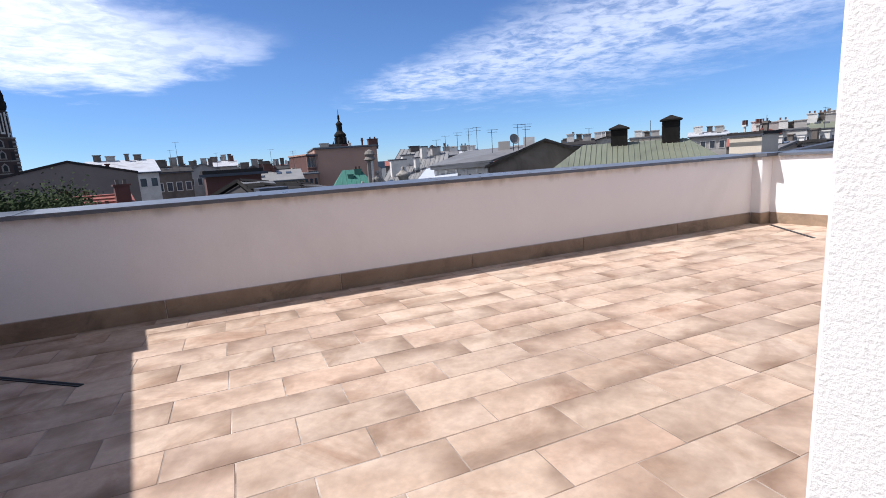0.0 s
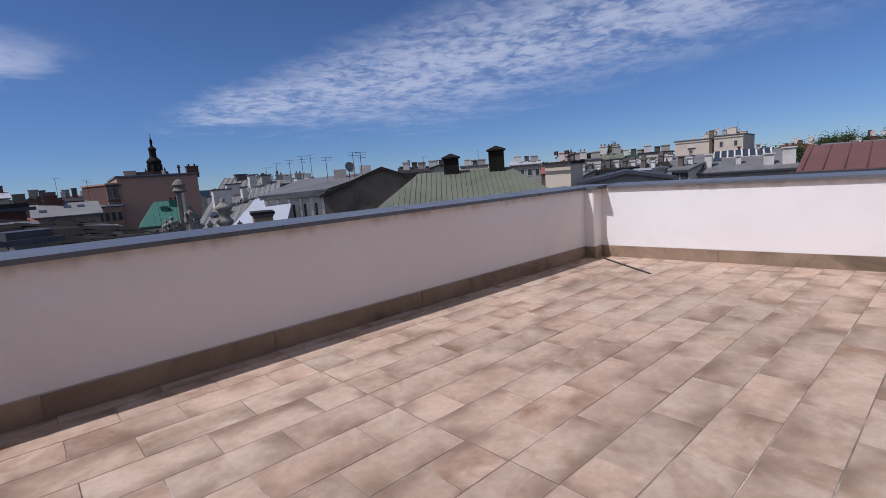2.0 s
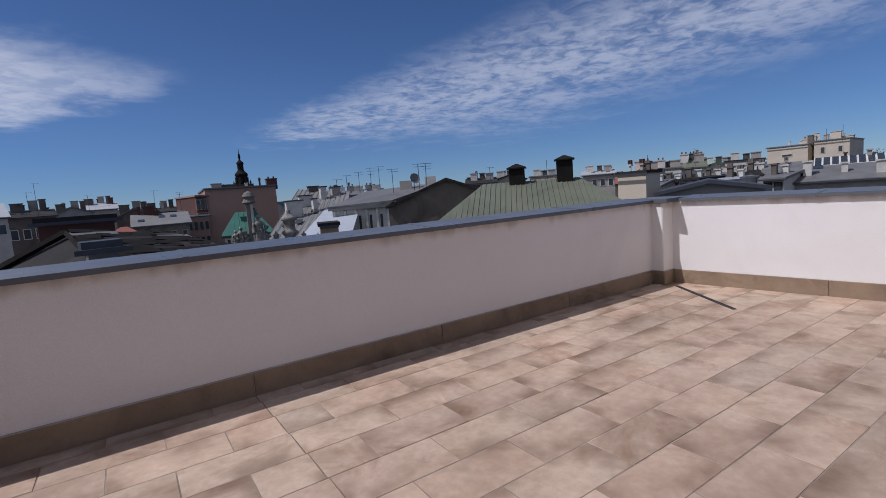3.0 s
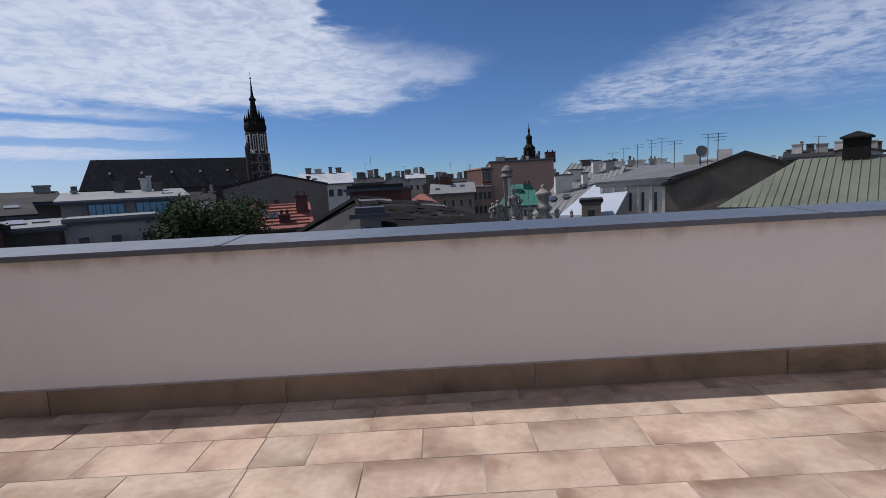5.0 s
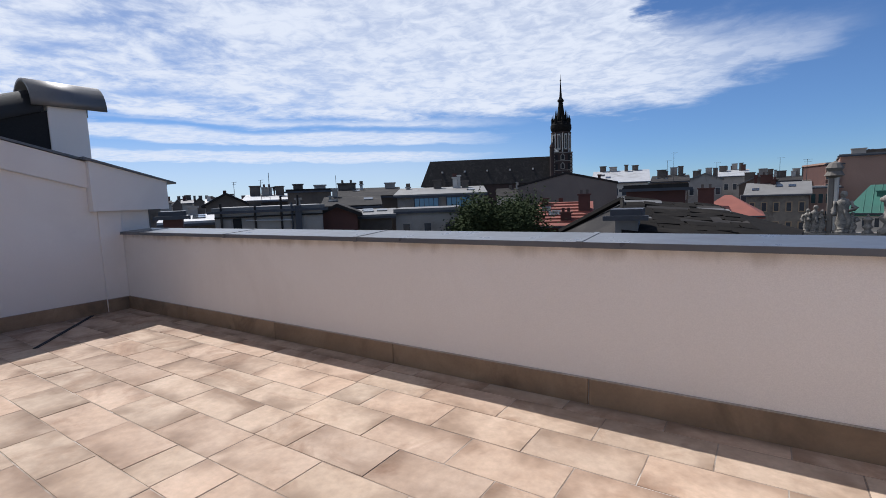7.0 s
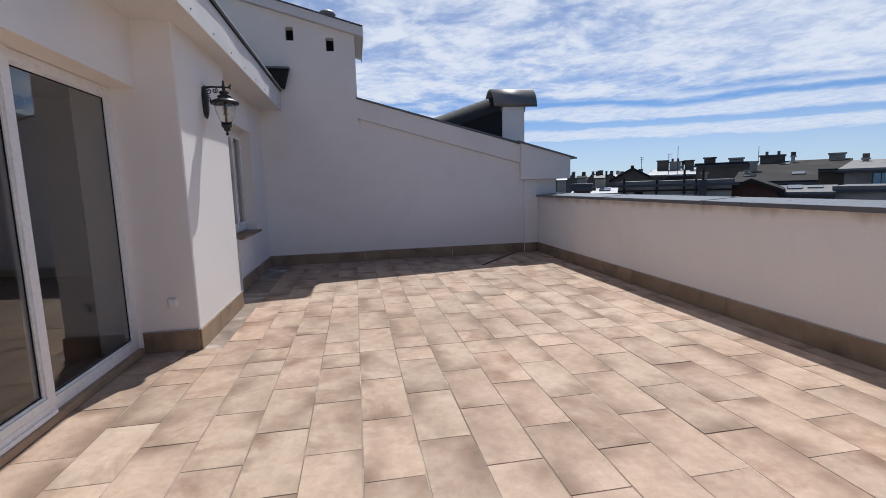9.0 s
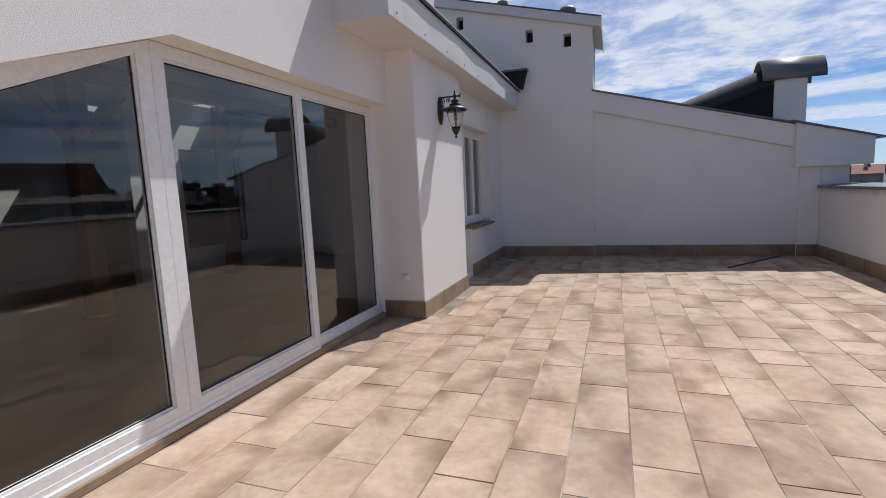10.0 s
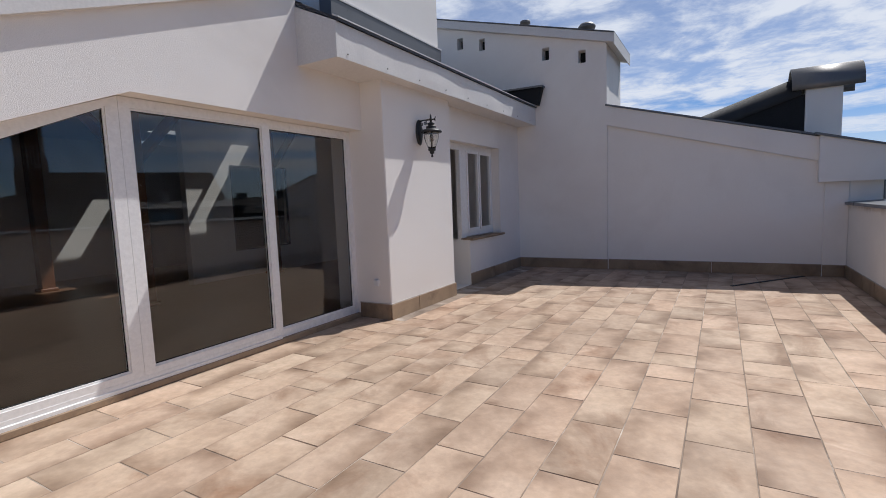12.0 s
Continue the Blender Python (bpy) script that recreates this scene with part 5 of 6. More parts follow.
for az, dd in ((41.2, 39), (46.8, 39)):
    a = spot(az, dd)
    e0, e1 = (0.0, 2.15) if az < 45 else (0.3, 2.7)
    ch = empty("roof_chimney", "black sheet-metal roof chimney with a hipped cap", "chimney", "black roof chimneys", at=(a.x, a.y, spot(az, dd, e0).z))
    ht = spot(az, dd, e1).z - spot(az, dd, e0).z
    ch.rotation_euler[2] = radians(-45)
    part("shaft", box(-0.62, 0.62, -0.62, 0.62, -1.6, ht), TAR, ch)
    one = lathe([(1.1, ht), (1.1, ht + 0.1), (0.1, ht + 0.42), (0.0, ht + 0.37)], steps=4)
    bmesh.ops.rotate(one, cent=(0, 0, 0), matrix=Matrix.Rotation(math.pi / 4, 3, "Z"), verts=one.verts)
    part("cap", one, TAR, ch)
house("cream rendered chimney block", 52.5, 56.0, 42, 0.45, 0.45, 2.2, CREAM, SLATE, "flat", turn=-32)
house("house under a dark low sloping roof", 57.0, 67.0, 36, -2.1, -1.15, 10, ASH_TIN, DARK_STEEL, "gable")
for k, (a, b, dd, e, r, wl, rf) in enumerate(((36, 39.5, 90, 0.7, 1.3, K, SLATE), (39, 43, 95, 0.9, 1.4, P, SLATE), (43.5, 46.8, 100, 1.0, 1.5, CREAM, GREY_TIN), (49.5, 53, 105, 0.7, 1.1, P, PALE_TIN),
                                             (54.8, 57.4, 80, 0.5, 1.0, P, RED_TILE), (57, 59.7, 84, 0.7, 1.2, PALE_STONE, GREY_TIN), (59.3, 62.0, 92, 0.6, 1.5, PALE_STONE, GREEN_TIN),
                                             (61.6, 64.6, 100, 0.5, 0.9, PALE_STONE, COPPER), (63.8, 67.2, 96, 0.9, 1.1, PALE_STONE, SLATE))):
    house("pale house with chimneys across the rooftops", a, b, dd, e, r, 12, wl, rf, ("ridge", "gable", "flat")[k % 3], windows=((1.0, 4, 0.8, 1.3),),
          chimneys=((-0.5, 0.3, 1.3, 1.5, PALE_STONE), (0.1, 0.4, 1.0, 1.2, K), (0.6, 0.3, 1.5, 1.3, P)))
for k in range(7):
    a = 55.5 + k * 1.9
    house("low pale rooftop with skylights", a, a + 1.8, 56 + 5 * (k % 2), -1.2 + 0.25 * (k % 3), -0.6 + 0.3 * (k % 2), 8, (PALE_STONE, PALE_STONE, P)[k % 3], (GREY_TIN, WHITE_TIN, SLATE)[k % 3], ("ridge", "flat", "gable")[k % 3],
          turn=-22, windows=((0.4, 2, 0.5, 0.8),), wincol=SLATE, chimneys=((0.2, 0.3, 0.6, 0.9, PALE_STONE), (-0.6, 0.2, 0.5, 1.2, K)))
house("tall cream apartment building with few windows", 67.4, 70.7, 150, 1.9, 1.95, 18, CREAM, GREY_TIN, "flat", turn=-14, windows=((2.0, 1, 2.0, 0.5), (4.6, 2, 1.0, 1.4)), chimneys=((0.7, 0.3, 2.0, 1.4, CREAM), (0.95, 0.2, 1.2, 2.2, K)), wincol=CREAM)
# the recess gets dark grey instead of cream to stand for its shade
house("recess of the apartment building with shade coloured into its wall", 70.2, 71.6, 153, 1.7, 1.7, 10, K, SLATE, "flat", windows=((1.0, 2, 0.8, 1.2), (3.6, 2, 0.8, 1.2)), chimneys=((0.0, 0.3, 2.0, 2.6, CREAM), (0.6, 0.3, 1.2, 3.2, PALE_STONE)), wincol=CREAM)
house("tall cream apartment building with stepped roof", 71.1, 73.7, 146, 2.1, 2.15, 18, CREAM, GREY_TIN, "flat", turn=-10, windows=((1.5, 2, 0.7, 1.3), (4.4, 2, 0.7, 1.3)), chimneys=((0.1, 0.2, 1.8, 2.0, CREAM), (0.6, 0.3, 2.6, 0.8, CREAM), (-0.6, 0.3, 1.0, 1.6, P)), wincol=CREAM)
gr2 = house("broad grey tin roof with a strip of roof windows", 66.8, 78.2, 58, -1.7, 0.2, 12, P, GREY_TIN, "ridge", chimneys=((-0.35, 0.12, 0.7, 1.5, PALE_STONE), (0.15, 0.15, 0.5, 1.0, PALE_STONE), (0.62, 0.1, 0.9, 1.2, PALE_STONE), (0.92, 0.1, 1.1, 1.7, PALE_STONE)))
strip = part("roof_light_strip", prism([(4.0, 1.1), (4.0, 1.25), (6.0, 2.05), (6.0, 1.1)], "x", -1.6, 4.1), PALE_STONE, gr2)
for k in range(8):
    x = -1.5 + k * 0.7
    part("pane", slab_roof([(x, 4.05, 1.33), (x + 0.52, 4.05, 1.33), (x + 0.52, 5.9, 2.07), (x, 5.9, 2.07)], 0.06), CITY_GLASS, strip)
mr = house("house under a maroon sheet-metal roof", 78.9, 92.0, 40, -2.2, 0.12, 10, PALE_WALL, MAROON, "ridge", seams=8)
for k in range(5):
    house("distant house beyond the eastern roofs", 80 + 5 * k, 84.6 + 5 * k, 120, -0.6, 0.4, 12, (P, K)[k % 2], (GREY_TIN, RED_TILE)[k % 2], "ridge")
# mansards of the town out to the horizon
for k in range(60):
    a = -88 + k * 3.05
    dd = 190 + 130 * ((k * 0.618) % 1.0)
    house("distant rooftop of the town", a, a + 2.7, dd, -0.5 + 0.5 * ((k * 0.37) % 1.0), 0.3 + 0.5 * ((k * 0.53) % 1.0), 16, (P, K, CREAM)[k % 3], (SLATE, GREY_TIN, RED_TILE, GREY_TIN)[k % 4], ("ridge", "gable")[k % 2],
          chimneys=((0.2, 0.5, 1.6, 1.6, K),))
bm = bmesh.new()
ring = [[bm.verts.new((3300 * math.sin(radians(a)), 3300 * math.cos(radians(a)), z)) for a in range(-110, 111, 2)] for z in (STREET, 0)]
for k, v in enumerate(ring[1]):
    v.co.z = 28 + 26 * noise.noise(Vector((k * 0.13, 0.3, 0.0))) + 6 * noise.noise(Vector((k * 0.9, 0.3, 0.0)))
for k in range(len(ring[0]) - 1):
    bm.faces.new((ring[0][k], ring[0][k + 1], ring[1][k + 1], ring[1][k]))
tagged(link("backdrop", bm, HILL), "low hazy wooded hills on the horizon", "hills", kind="structure")


# ---- church, town hall tower, statues ----
def church():
    d = 280.0
    ob = new("brick_church")
    p = spot(-20, d)
    ob.matrix_basis = Matrix.Translation((p.x, p.y, 0)) @ Matrix.Rotation(radians(28), 4, "Z")
    tagged(ob, "dark brick gothic church with a long steep roof and crowned tower", "church")
    el = lambda e: HUB.z + d * math.tan(radians(e))
    part("nave_wall", box(-76, -3, 0, 16, STREET, el(1.3)), CHURCH_BRICK, ob)
    z0, z1 = el(1.2), el(4.2)
    part("roof", slab_roof([(-78, -0.6, z0), (-3, -0.6, z0), (-3, 8, z1), (-73, 8, z1)], 0.3), SLATE, ob)
    part("roof", slab_roof([(-78, 16.6, z0), (-3, 16.6, z0), (-3, 8, z1), (-73, 8, z1)], 0.3), SLATE, ob)
    part("roof_hip", slab_roof([(-78, -0.6, z0), (-73, 8, z1), (-78, 16.6, z0)], 0.3), SLATE, ob)
    for k in range(5):
        part("roof_dormer", box(-66 + k * 13, -65 + k * 13, 3.0, 4.4, z0 + (z1 - z0) * 0.5, z0 + (z1 - z0) * 0.5 + 1.0), PALE_STONE, ob)
    tw, cx = 5.3, 2.4
    cy = tw - 2
    part("tower", box(cx - tw, cx + tw, -2, 2 * tw - 2, STREET, el(4.45)), CHURCH_BRICK, ob, "sooty dark brick tower")
    part("tower_octagon", lathe([(tw * 0.97, el(4.45)), (tw * 0.97, el(6.6)), (tw * 1.06, el(6.65)), (tw * 1.06, el(6.75))], (cx, cy, 0), 8), CHURCH_BRICK, ob)
    part("stair_turret", lathe([(1.3, el(0.0)), (1.3, el(5.0)), (1.5, el(5.05)), (0.05, el(5.7))], (cx - tw - 0.4, -1.6, 0), 8), CHURCH_BRICK, ob)
    part("weather_ledge", prism([(-2.3, el(4.5)), (-2.3, el(4.56)), (-0.4, el(4.95)), (-0.4, el(4.5))], "x", cx - tw - 0.2, cx - tw + 3.2), PALE_STONE, ob)
    for lv in (1.5, 2.6, 3.6):
        fr = part("tower_window", prism([(cx - 1.2, el(lv)), (cx + 1.2, el(lv)), (cx + 1.2, el(lv + 0.5)), (cx, el(lv + 0.78)), (cx - 1.2, el(lv + 0.5))], "y", -2.2, -1.9), STONE, ob)
        part("opening", prism([(cx - 0.7, el(lv + 0.06)), (cx + 0.7, el(lv + 0.06)), (cx + 0.7, el(lv + 0.46)), (cx, el(lv + 0.64)), (cx - 0.7, el(lv + 0.46))], "y", -2.3, -2.1), BLACK, fr)
        for q in (-1, 1):
            part("blind_niche", box(cx + q * 3.3 - 0.6, cx + q * 3.3 + 0.6, -2.08, -1.95, el(lv - 0.1), el(lv + 0.6)), BLACK, ob)
    for e in (1.35, 2.45, 3.5, 4.42):
        part("string_course", box(cx - tw - 0.2, cx + tw + 0.2, -2.2, 2 * tw - 1.8, el(e) - 0.18, el(e) + 0.18), STONE, ob)
    for q in (-1, 1):
        for k in range(12):
            z = el(0.4) + k * 1.75
            part("quoin", box(cx + q * (tw - 0.5) - 0.65, cx + q * (tw - 0.5) + 0.65, -2.12, -1.8, z, z + 0.7), STONE, ob)
    for k in range(8):
        a = math.pi * (k + 0.5) / 4
        x, y = cx + tw * 0.9 * math.cos(a), cy + tw * 0.9 * math.sin(a)
        fr = part("tall_window", box(x - 0.75, x + 0.75, y - 0.75, y + 0.75, el(4.75), el(6.5)), PALE_STONE, ob)
        part("opening", box(x - 0.32, x + 0.32, y - 0.85, y - 0.7, el(4.9), el(6.35)), BLACK, fr)
        b = math.pi * k / 4
        x, y = cx + tw * 0.98 * math.cos(b), cy + tw * 0.98 * math.sin(b)
        part("corner_strip", box(x - 0.3, x + 0.3, y - 0.3, y + 0.3, el(4.5), el(6.6)), PALE_STONE, ob)
    part("gallery", lathe([(tw * 0.9, el(6.7)), (tw * 1.04, el(6.95)), (tw * 1.1, el(7.2)), (tw * 1.08, el(7.55)), (tw * 0.96, el(7.62)), (tw * 0.9, el(7.85)), (tw * 0.5, el(7.95))], (cx, cy, 0), 16), TAR, ob, "dark bulging spire gallery")
    part("spire", lathe([(tw * 0.56, el(7.85)), (tw * 0.44, el(8.4)), (tw * 0.32, el(9.2)), (tw * 0.22, el(10.05)), (tw * 0.34, el(10.15)), (tw * 0.34, el(10.3)), (tw * 0.2, el(10.45)), (tw * 0.13, el(10.7)), (tw * 0.08, el(11.5)), (tw * 0.03, el(12.3)), (0.42, el(12.35)), (0.42, el(12.45)), (0.12, el(12.5)), (0.05, el(13.05))], (cx, cy, 0), 8), TAR, ob, "slender dark spire with a gilded crown ring")
    for k in range(8):
        a = math.pi * k / 4
        x, y = cx + tw * 0.9 * math.cos(a), cy + tw * 0.9 * math.sin(a)
        part("pinnacle", lathe([(0.6, el(7.5)), (0.62, el(8.05)), (0.75, el(8.1)), (0.3, el(8.35)), (0.05, el(8.9 if k % 2 else 8.65))], (x, y, 0), 6), TAR, ob)
        x, y = cx + tw * 0.55 * math.cos(a + 0.4), cy + tw * 0.55 * math.sin(a + 0.4)
        part("pinnacle", lathe([(0.42, el(7.8)), (0.42, el(8.5)), (0.04, el(9.25))], (x, y, 0), 6), TAR, ob)
    return ob


church()


def town_hall():
    d = 330.0
    ob = empty("town_hall_tower", "dark baroque tower head with lantern and spire", "tower", at=(spot(11.15, d).x, spot(11.15, d).y, 0))
    el = lambda e: HUB.z + d * math.tan(radians(e))
    part("shaft", box(-5.5, 5.5, -5.5, 5.5, STREET, el(2.6)), BRICK_RED, ob)
    part("helm", lathe([(5.9, el(1.9)), (5.2, el(2.45)), (3.8, el(2.6)), (3.55, el(2.7)), (3.5, el(3.45)), (3.95, el(3.55)), (3.9, el(3.72)), (2.7, el(3.95)), (2.0, el(4.1)), (1.85, el(4.2)), (1.85, el(4.75)), (2.3, el(4.82)), (2.1, el(4.95)), (0.9, el(5.15)), (0.5, el(5.3)), (0.75, el(5.5)), (0.7, el(5.75)), (0.25, el(5.95)), (0.05, el(6.5))], steps=12), TAR, ob, "stepped dark baroque helm")
    for k in range(8):
        a = math.pi * (k + 0.5) / 4
        fr = part("lantern_opening", box(3.45 * math.cos(a) - 0.5, 3.45 * math.cos(a) + 0.5, 3.45 * math.sin(a) - 0.5, 3.45 * math.sin(a) + 0.5, el(2.75), el(3.4)), SLATE, ob)
    for k in range(4):
        a = math.pi / 4 + k * math.pi / 2
        part("corner_turret", lathe([(0.5, el(2.0)), (0.5, el(2.65)), (0.7, el(2.7)), (0.05, el(3.05))], (6.0 * math.cos(a), 4.9 * math.sin(a), 0), 6), SLATE, ob)


town_hall()


def statue(az, d, z0, hgt, kind):
    p = spot(az, d)
    if kind == "urn":
        ob = link("stone_urn", lathe([(0.5, 0), (0.5, 0.1), (0.34, 0.18), (0.3, 0.32), (0.46, 0.44), (0.48, 0.54), (0.34, 0.6), (0.3, 0.7), (0.34, 0.98), (0.47, 1.04), (0.47, 1.12), (0.36, 1.17), (0.2, 1.27), (0.1, 1.34), (0.14, 1.42), (0.0, 1.5)], steps=14), STONE, None, True)
        tagged(ob, "weathered stone urn on the gable balustrade", "urn", "stone urns")
        s = hgt / 1.5
    else:
        one = lathe([(0.46, 0), (0.46, 0.14), (0.34, 0.18), (0.4, 0.25), (0.3, 0.28), (0.36, 0.6), (0.27, 1.2), (0.3, 1.6), (0.33, 1.95), (0.14, 2.15), (0.09, 2.22)], steps=10)
        one = lathe([(0.06, 2.2), (0.17, 2.3), (0.19, 2.45), (0.12, 2.6), (0.0, 2.64)], (0.05, 0, 0), 10, one)
        one = tube([(0.38, 0, 1.95), (0.6, -0.2, 1.55), (0.25, -0.4, 1.4)], 0.12, one)
        one = tube([(-0.38, 0, 1.95), (-0.55, -0.1, 1.5), (-0.45, -0.3, 1.1)], 0.12, one)
        one = tube([(0.1, -0.1, 0.3), (0.28, -0.2, 0.9), (0.05, -0.32, 1.5)], [0.22, 0.17, 0.1], one)
        bmesh.ops.subdivide_edges(one, edges=list(one.edges), cuts=1)
        for v in one.verts:          # carved folds and worn edges
            fold = noise.noise(Vector((v.co.x * 7 + az, v.co.y * 7, v.co.z * 2.2)))
            v.co += Vector((v.co.x, v.co.y, 0)) * 0.42 * fold + Vector((0.07 * fold, 0.05 * fold, 0.03 * fold))
        ob = link("stone_statue", one, STONE, None, True)
        tagged(ob, "weathered stone roof statue on a gable pedestal", "statue", "roof statues")
        s = hgt / 2.64
    ob.matrix_basis = Matrix.Translation((p.x, p.y, z0)) @ Matrix.Rotation(radians(-az + 20), 4, "Z") @ Matrix.Diagonal((s * (0.72 if kind == "urn" else 1), s * (0.72 if kind == "urn" else 1), s, 1))


DS = 27.3
zb = spot(8, DS, -4.6).z
bal = empty("gable_balustrade", "weathered stone roof balustrade carrying statues and urns", "balustrade")
p = spot(10.4, DS)
bal.matrix_basis = Matrix.Translation((p.x, p.y, 0)) @ Matrix.Rotation(radians(-10.4), 4, "Z")
part("wall", box(-2.1, 3.1, -0.3, 0.4, STREET, zb - 0.15), PALE_STONE, bal)
part("cornice", box(-2.2, 3.2, -0.4, 0.5, zb - 0.15, zb), STONE, bal)
part("pillar", box(-1.05, -0.84, -0.15, 0.08, zb, spot(8, DS, 0.4).z, 0.03), SOOT_WALL, bal)
part("pillar", box(-0.83, -0.68, -0.15, 0.1, zb, spot(8, DS, 0.8).z, 0.03), PALE_STONE, bal)
part("pillar_head", lathe([(0.18, 0), (0.36, 0.1), (0.25, 0.28), (0.33, 0.42), (0.2, 0.62), (0.0, 0.72)], (-0.85, 0, spot(8, DS, 0.35).z), 10), SOOT_WALL, bal)
for az, hgt, kd in ((6.8, 1.05, "statue"), (7.35, 1.2, "statue"), (7.85, 1.0, "statue"), (9.3, 1.8, "statue"), (10.0, 0.9, "statue"), (11.1, 0.8, "urn"), (12.7, 1.95, "urn"), (14.2, 0.65, "urn"), (15.8, 0.5, "urn")):
    statue(az, DS - 0.1, zb, hgt, kd)

for az, d, e0, e1, n in ((-7.3, 100, 1.0, 3.7, 1), (-7.9, 100, 1.0, 2.9, 1), (20.2, 60, 0.8, 2.5, 1), (22.8, 60, 1.0, 3.2, 2), (24.2, 60, 1.0, 3.6, 3), (25.2, 60, 1.0, 3.7, 2), (29.5, 44, 1.4, 3.7, 2), (30.4, 44, 1.4, 3.7, 3),
                         (21.4, 62, 1.0, 2.9, 1), (26.4, 46, 1.2, 3.3, 2), (45.2, 60, 1.0, 2.9, 0), (4.2, 90, 0.6, 2.2, 2), (2.0, 100, 0.8, 2.5, 1), (-3.4, 110, 1.0, 2.4, 1), (56.3, 70, 0.8, 2.4, 0), (61.0, 80, 1.0, 2.6, 1), (72.0, 120, 2.0, 3.2, 0), (73.2, 120, 2.0, 3.4, 0),
                         (-52.3, 58, 0.5, 3.4, 0), (-56.0, 58, 0.8, 2.4, 2), (-44.9, 60, 0.4, 2.9, 0), (38.5, 60, 0.8, 2.6, 1), (-53.2, 58, 0.5, 2.6, 2)):
    aerial(az, d, e0, e1, n)
dish = empty("satellite_dish", "grey satellite dish on a rooftop mast", "satellite dish", at=spot(28.9, 43, 1.9))
part("mast", tube([(0, 0.1, -1.0), (0, 0.1, 0.1)], 0.04, steps=5), DARK_STEEL, dish)
one = lathe([(0.0, 0.0), (0.3, 0.05), (0.5, 0.16), (0.5, 0.18), (0.28, 0.08), (0.0, 0.04)], steps=16)
bmesh.ops.rotate(one, cent=(0, 0, 0), matrix=Matrix.Rotation(radians(70), 3, "X"), verts=one.verts)
part("bowl", one, GREY_TIN, dish)


# ---- trees ----
def tree(az, d, top_el, spread, label, leaves=2600):
    p = spot(az, d)
    zt = spot(az, d, top_el).z
    ob = empty("tree", label, "tree", at=(p.x, p.y, STREET))
    H = zt - STREET
    r = random.Random(int(az * 10) + 77)
    part("trunk", tube([(0, 0, 0), (0.2, 0.1, H * 0.3), (0, 0.3, H * 0.6), (0.2, 0, H * 0.85)], [0.5, 0.4, 0.28, 0.1]), BARK, ob)
    cents = []
    for k in range(64):
        a, rr, z = r.uniform(0, 6.28), spread * math.sqrt(r.random()) * 0.85, H * r.uniform(0.7, 0.955)
        rr *= 1.05 - ((z / H - 0.7) / 0.3) ** 2 * 0.3
        cents.append((Vector((rr * math.cos(a), rr * math.sin(a), z)), spread * r.uniform(0.16, 0.3)))
    for c, _ in cents[:7]:
        part("limb", tube([(0, 0.2, H * 0.5), tuple(c * 0.5 + Vector((0, 0, H * 0.3))), tuple(c)], [0.2, 0.13, 0.04], steps=6), BARK, ob)
    verts, faces = [], []
    for k in range(leaves):
        c, cr = r.choice(cents)
        v = Vector((r.gauss(0, 0.6), r.gauss(0, 0.6), r.gauss(0, 0.5))) * cr
        o = c + v
        u = Vector((r.gauss(0, 1), r.gauss(0, 1), r.gauss(0, 0.6))).normalized()
        w = u.orthogonal().normalized()
        s = spread * r.uniform(0.016, 0.032) * (1.5 if leaves < 12000 else 1.0)
        n = len(verts)
        verts += [o - u * s, o + w * s * 0.55, o + u * s, o - w * s * 0.55]
        faces.append((n, n + 1, n + 2, n + 3))
    me = bpy.data.meshes.new("crown")
    me.from_pydata(verts, [], faces)
    me.materials.append(LEAF)
    cr = new("crown", me)
    cr.parent = ob
    tagged(cr, kind="stuff")
    return ob


tree(-25.0, 35, 0.1, 4.1, "broad dark green tree between the roofs", 45000)
for k, (a, d, e) in enumerate(((77.0, 170, 0.5), (78.7, 180, 0.7), (81.0, 160, 1.25), (83.4, 165, 1.05), (86.0, 170, 1.1))):
    tree(a, d, e, 6.5, "distant dark green park tree", 11000)

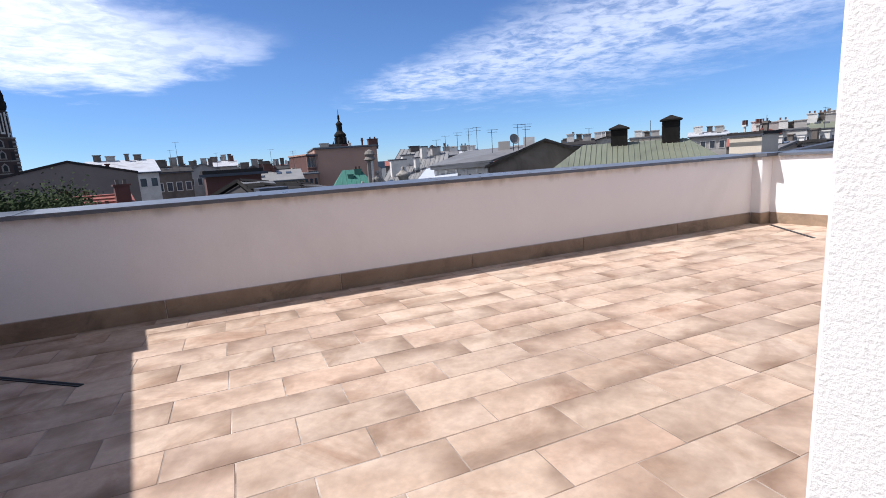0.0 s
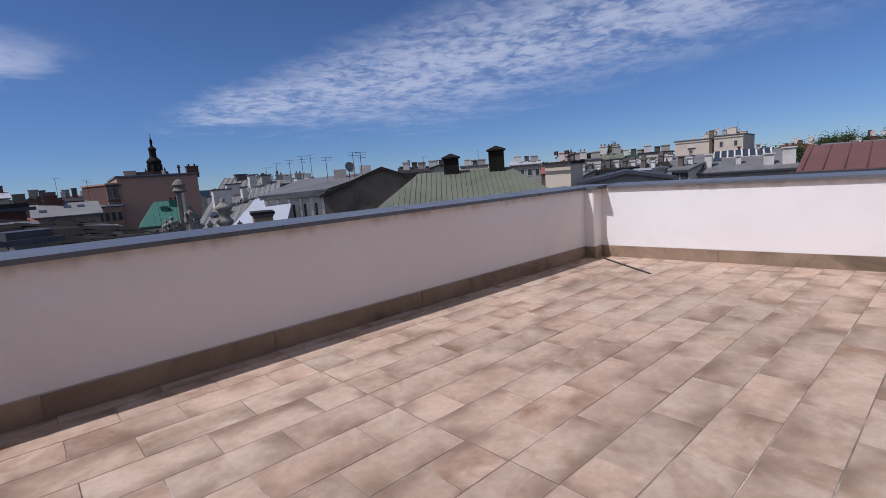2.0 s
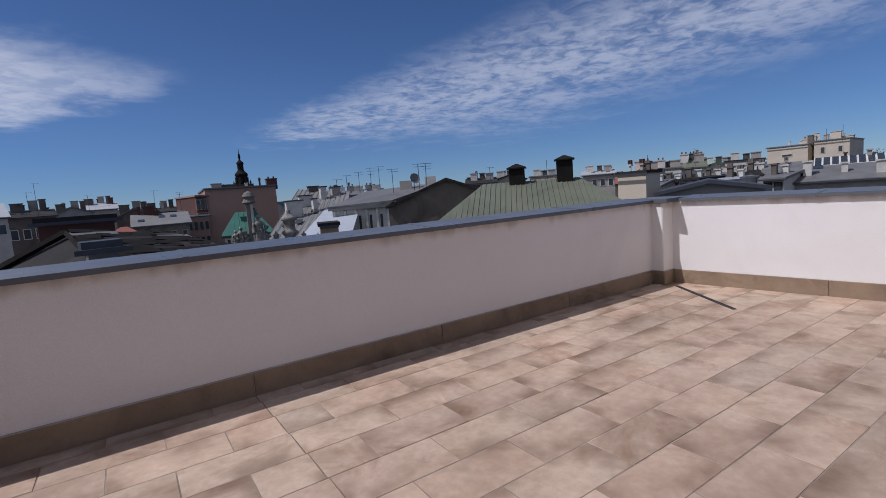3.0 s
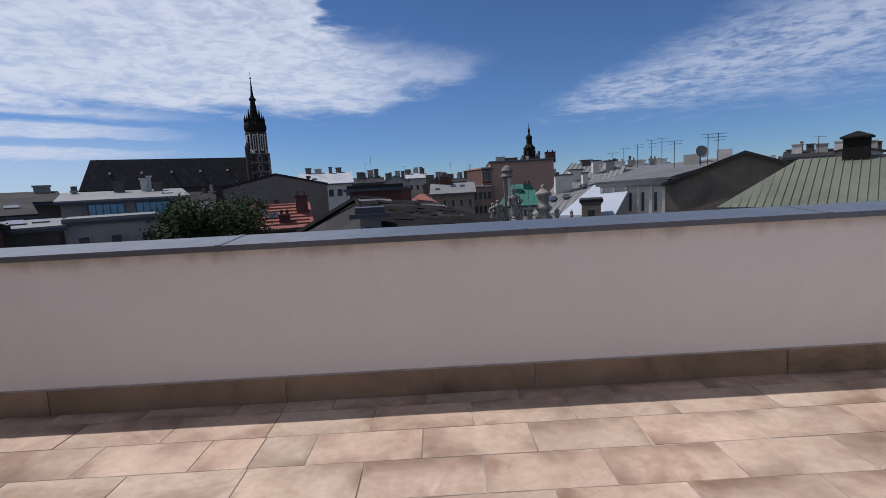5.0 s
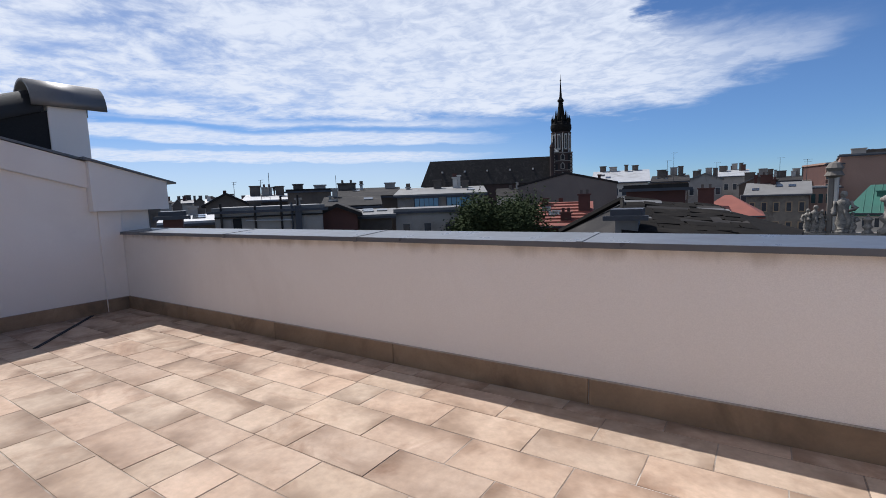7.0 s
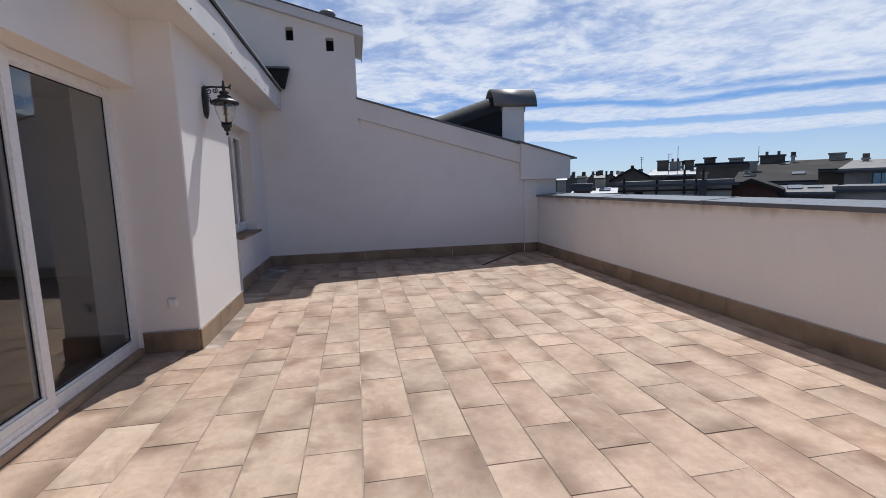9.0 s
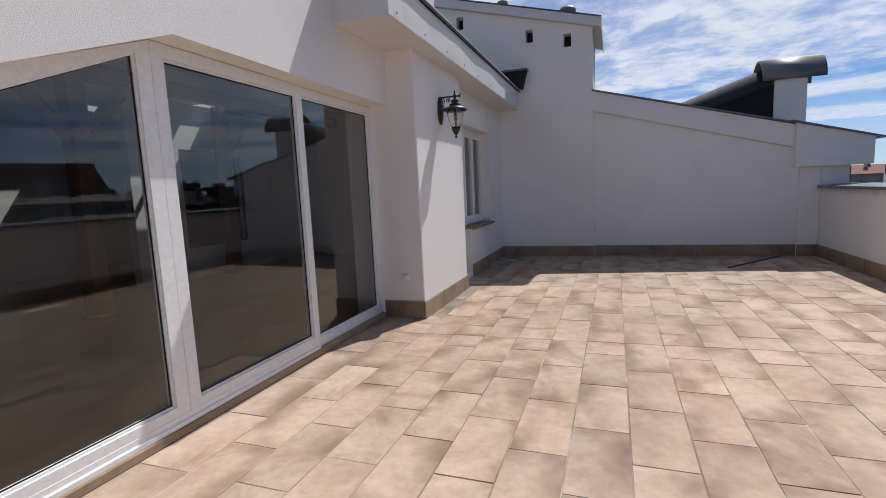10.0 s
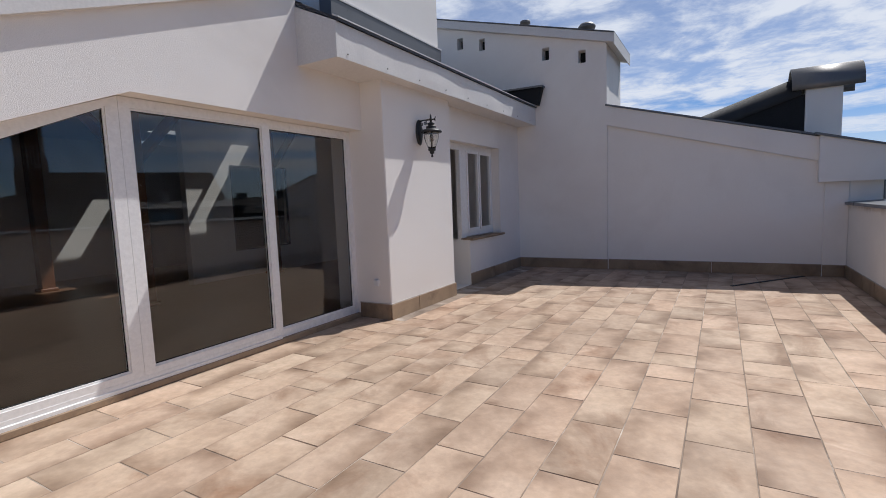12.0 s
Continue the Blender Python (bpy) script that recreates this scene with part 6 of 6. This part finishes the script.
# ---- floor tiles, piece by piece ----
def tile_mesh(w, h, cache={}):
    key = (round(w, 3), round(h, 3))
    if key not in cache:
        one = bmesh.new()
        g, b = 0.0014, 0.003
        top = [one.verts.new((x, y, 0.0)) for x, y in ((g + b, g + b), (w - g - b, g + b), (w - g - b, h - g - b), (g + b, h - g - b))]
        low = [one.verts.new((x, y, -0.006)) for x, y in ((g, g), (w - g, g), (w - g, h - g), (g, h - g))]
        one.faces.new(top)
        for k in range(4):
            one.faces.new((low[k], low[(k + 1) % 4], top[(k + 1) % 4], top[k]))
        me = bpy.data.meshes.new("tile")
        one.to_mesh(me)
        one.free()
        me.materials.append(TILE)
        cache[key] = me
    return cache[key]


def lay_row(y0, y1, x0, x1, first, size=0.62):
    """One course of tiles from x0 to x1; first: the length of the first piece."""
    x = x0
    w = first
    while x < x1 - 0.02:
        w = min(w, x1 - x)
        if x1 - x - w < 0.06:
            w = x1 - x
        ob = new("tile", tile_mesh(w, y1 - y0))
        ob.location = (x, y0, random.uniform(-0.001, 0.001))
        ob.rotation_euler = (random.gauss(0, 0.0012), random.gauss(0, 0.0008), random.gauss(0, 0.0016))
        ob.parent = floor
        x += w
        w = size


y, k = -0.1525, 0
lay_row(y, 0.0, WEST, 0.0, 0.27)
lay_row(y, 0.0, 0.0, 5.31, 0.33)
while y > -5.2:
    deep = 0.315 if k < 6 else 0.2905
    y0 = max(y - deep, -5.275)
    if y0 - -5.275 < 0.06:
        y0 = -5.275
    seam = -0.033 * (y + y0) / 2          # the movement joint runs a little askew
    long = 0.6185 + 0.0062 * (y + y0) / 2
    west_end = WEST if y0 > -4.9 else PIL[1]
    run = seam - west_end
    lay_row(y0, y, west_end, seam, (run + (k % 2) * 0.3125) % 0.625 or 0.625, 0.625)
    lay_row(y0, y, seam, east_x((y + y0) / 2), long / 2 if k % 2 else long, long)
    y = y0
    k += 1
lay_row(-5.4, -5.0, -2.7, -1.9, 0.5)
bm = bmesh.new()
bm.faces.new([bm.verts.new(v) for v in ((-0.004, 0.0, -0.001), (0.17, -5.27, -0.001), (0.178, -5.27, -0.001), (0.004, 0.0, -0.001))])
got = bmesh.ops.extrude_face_region(bm, geom=list(bm.faces))
bmesh.ops.translate(bm, vec=(0, 0, -0.003), verts=[v for v in got["geom"] if isinstance(v, bmesh.types.BMVert)])
bmesh.ops.recalc_face_normals(bm, faces=bm.faces)
part("movement_joint", bm, JOINT, floor, "dark sealed movement joint")
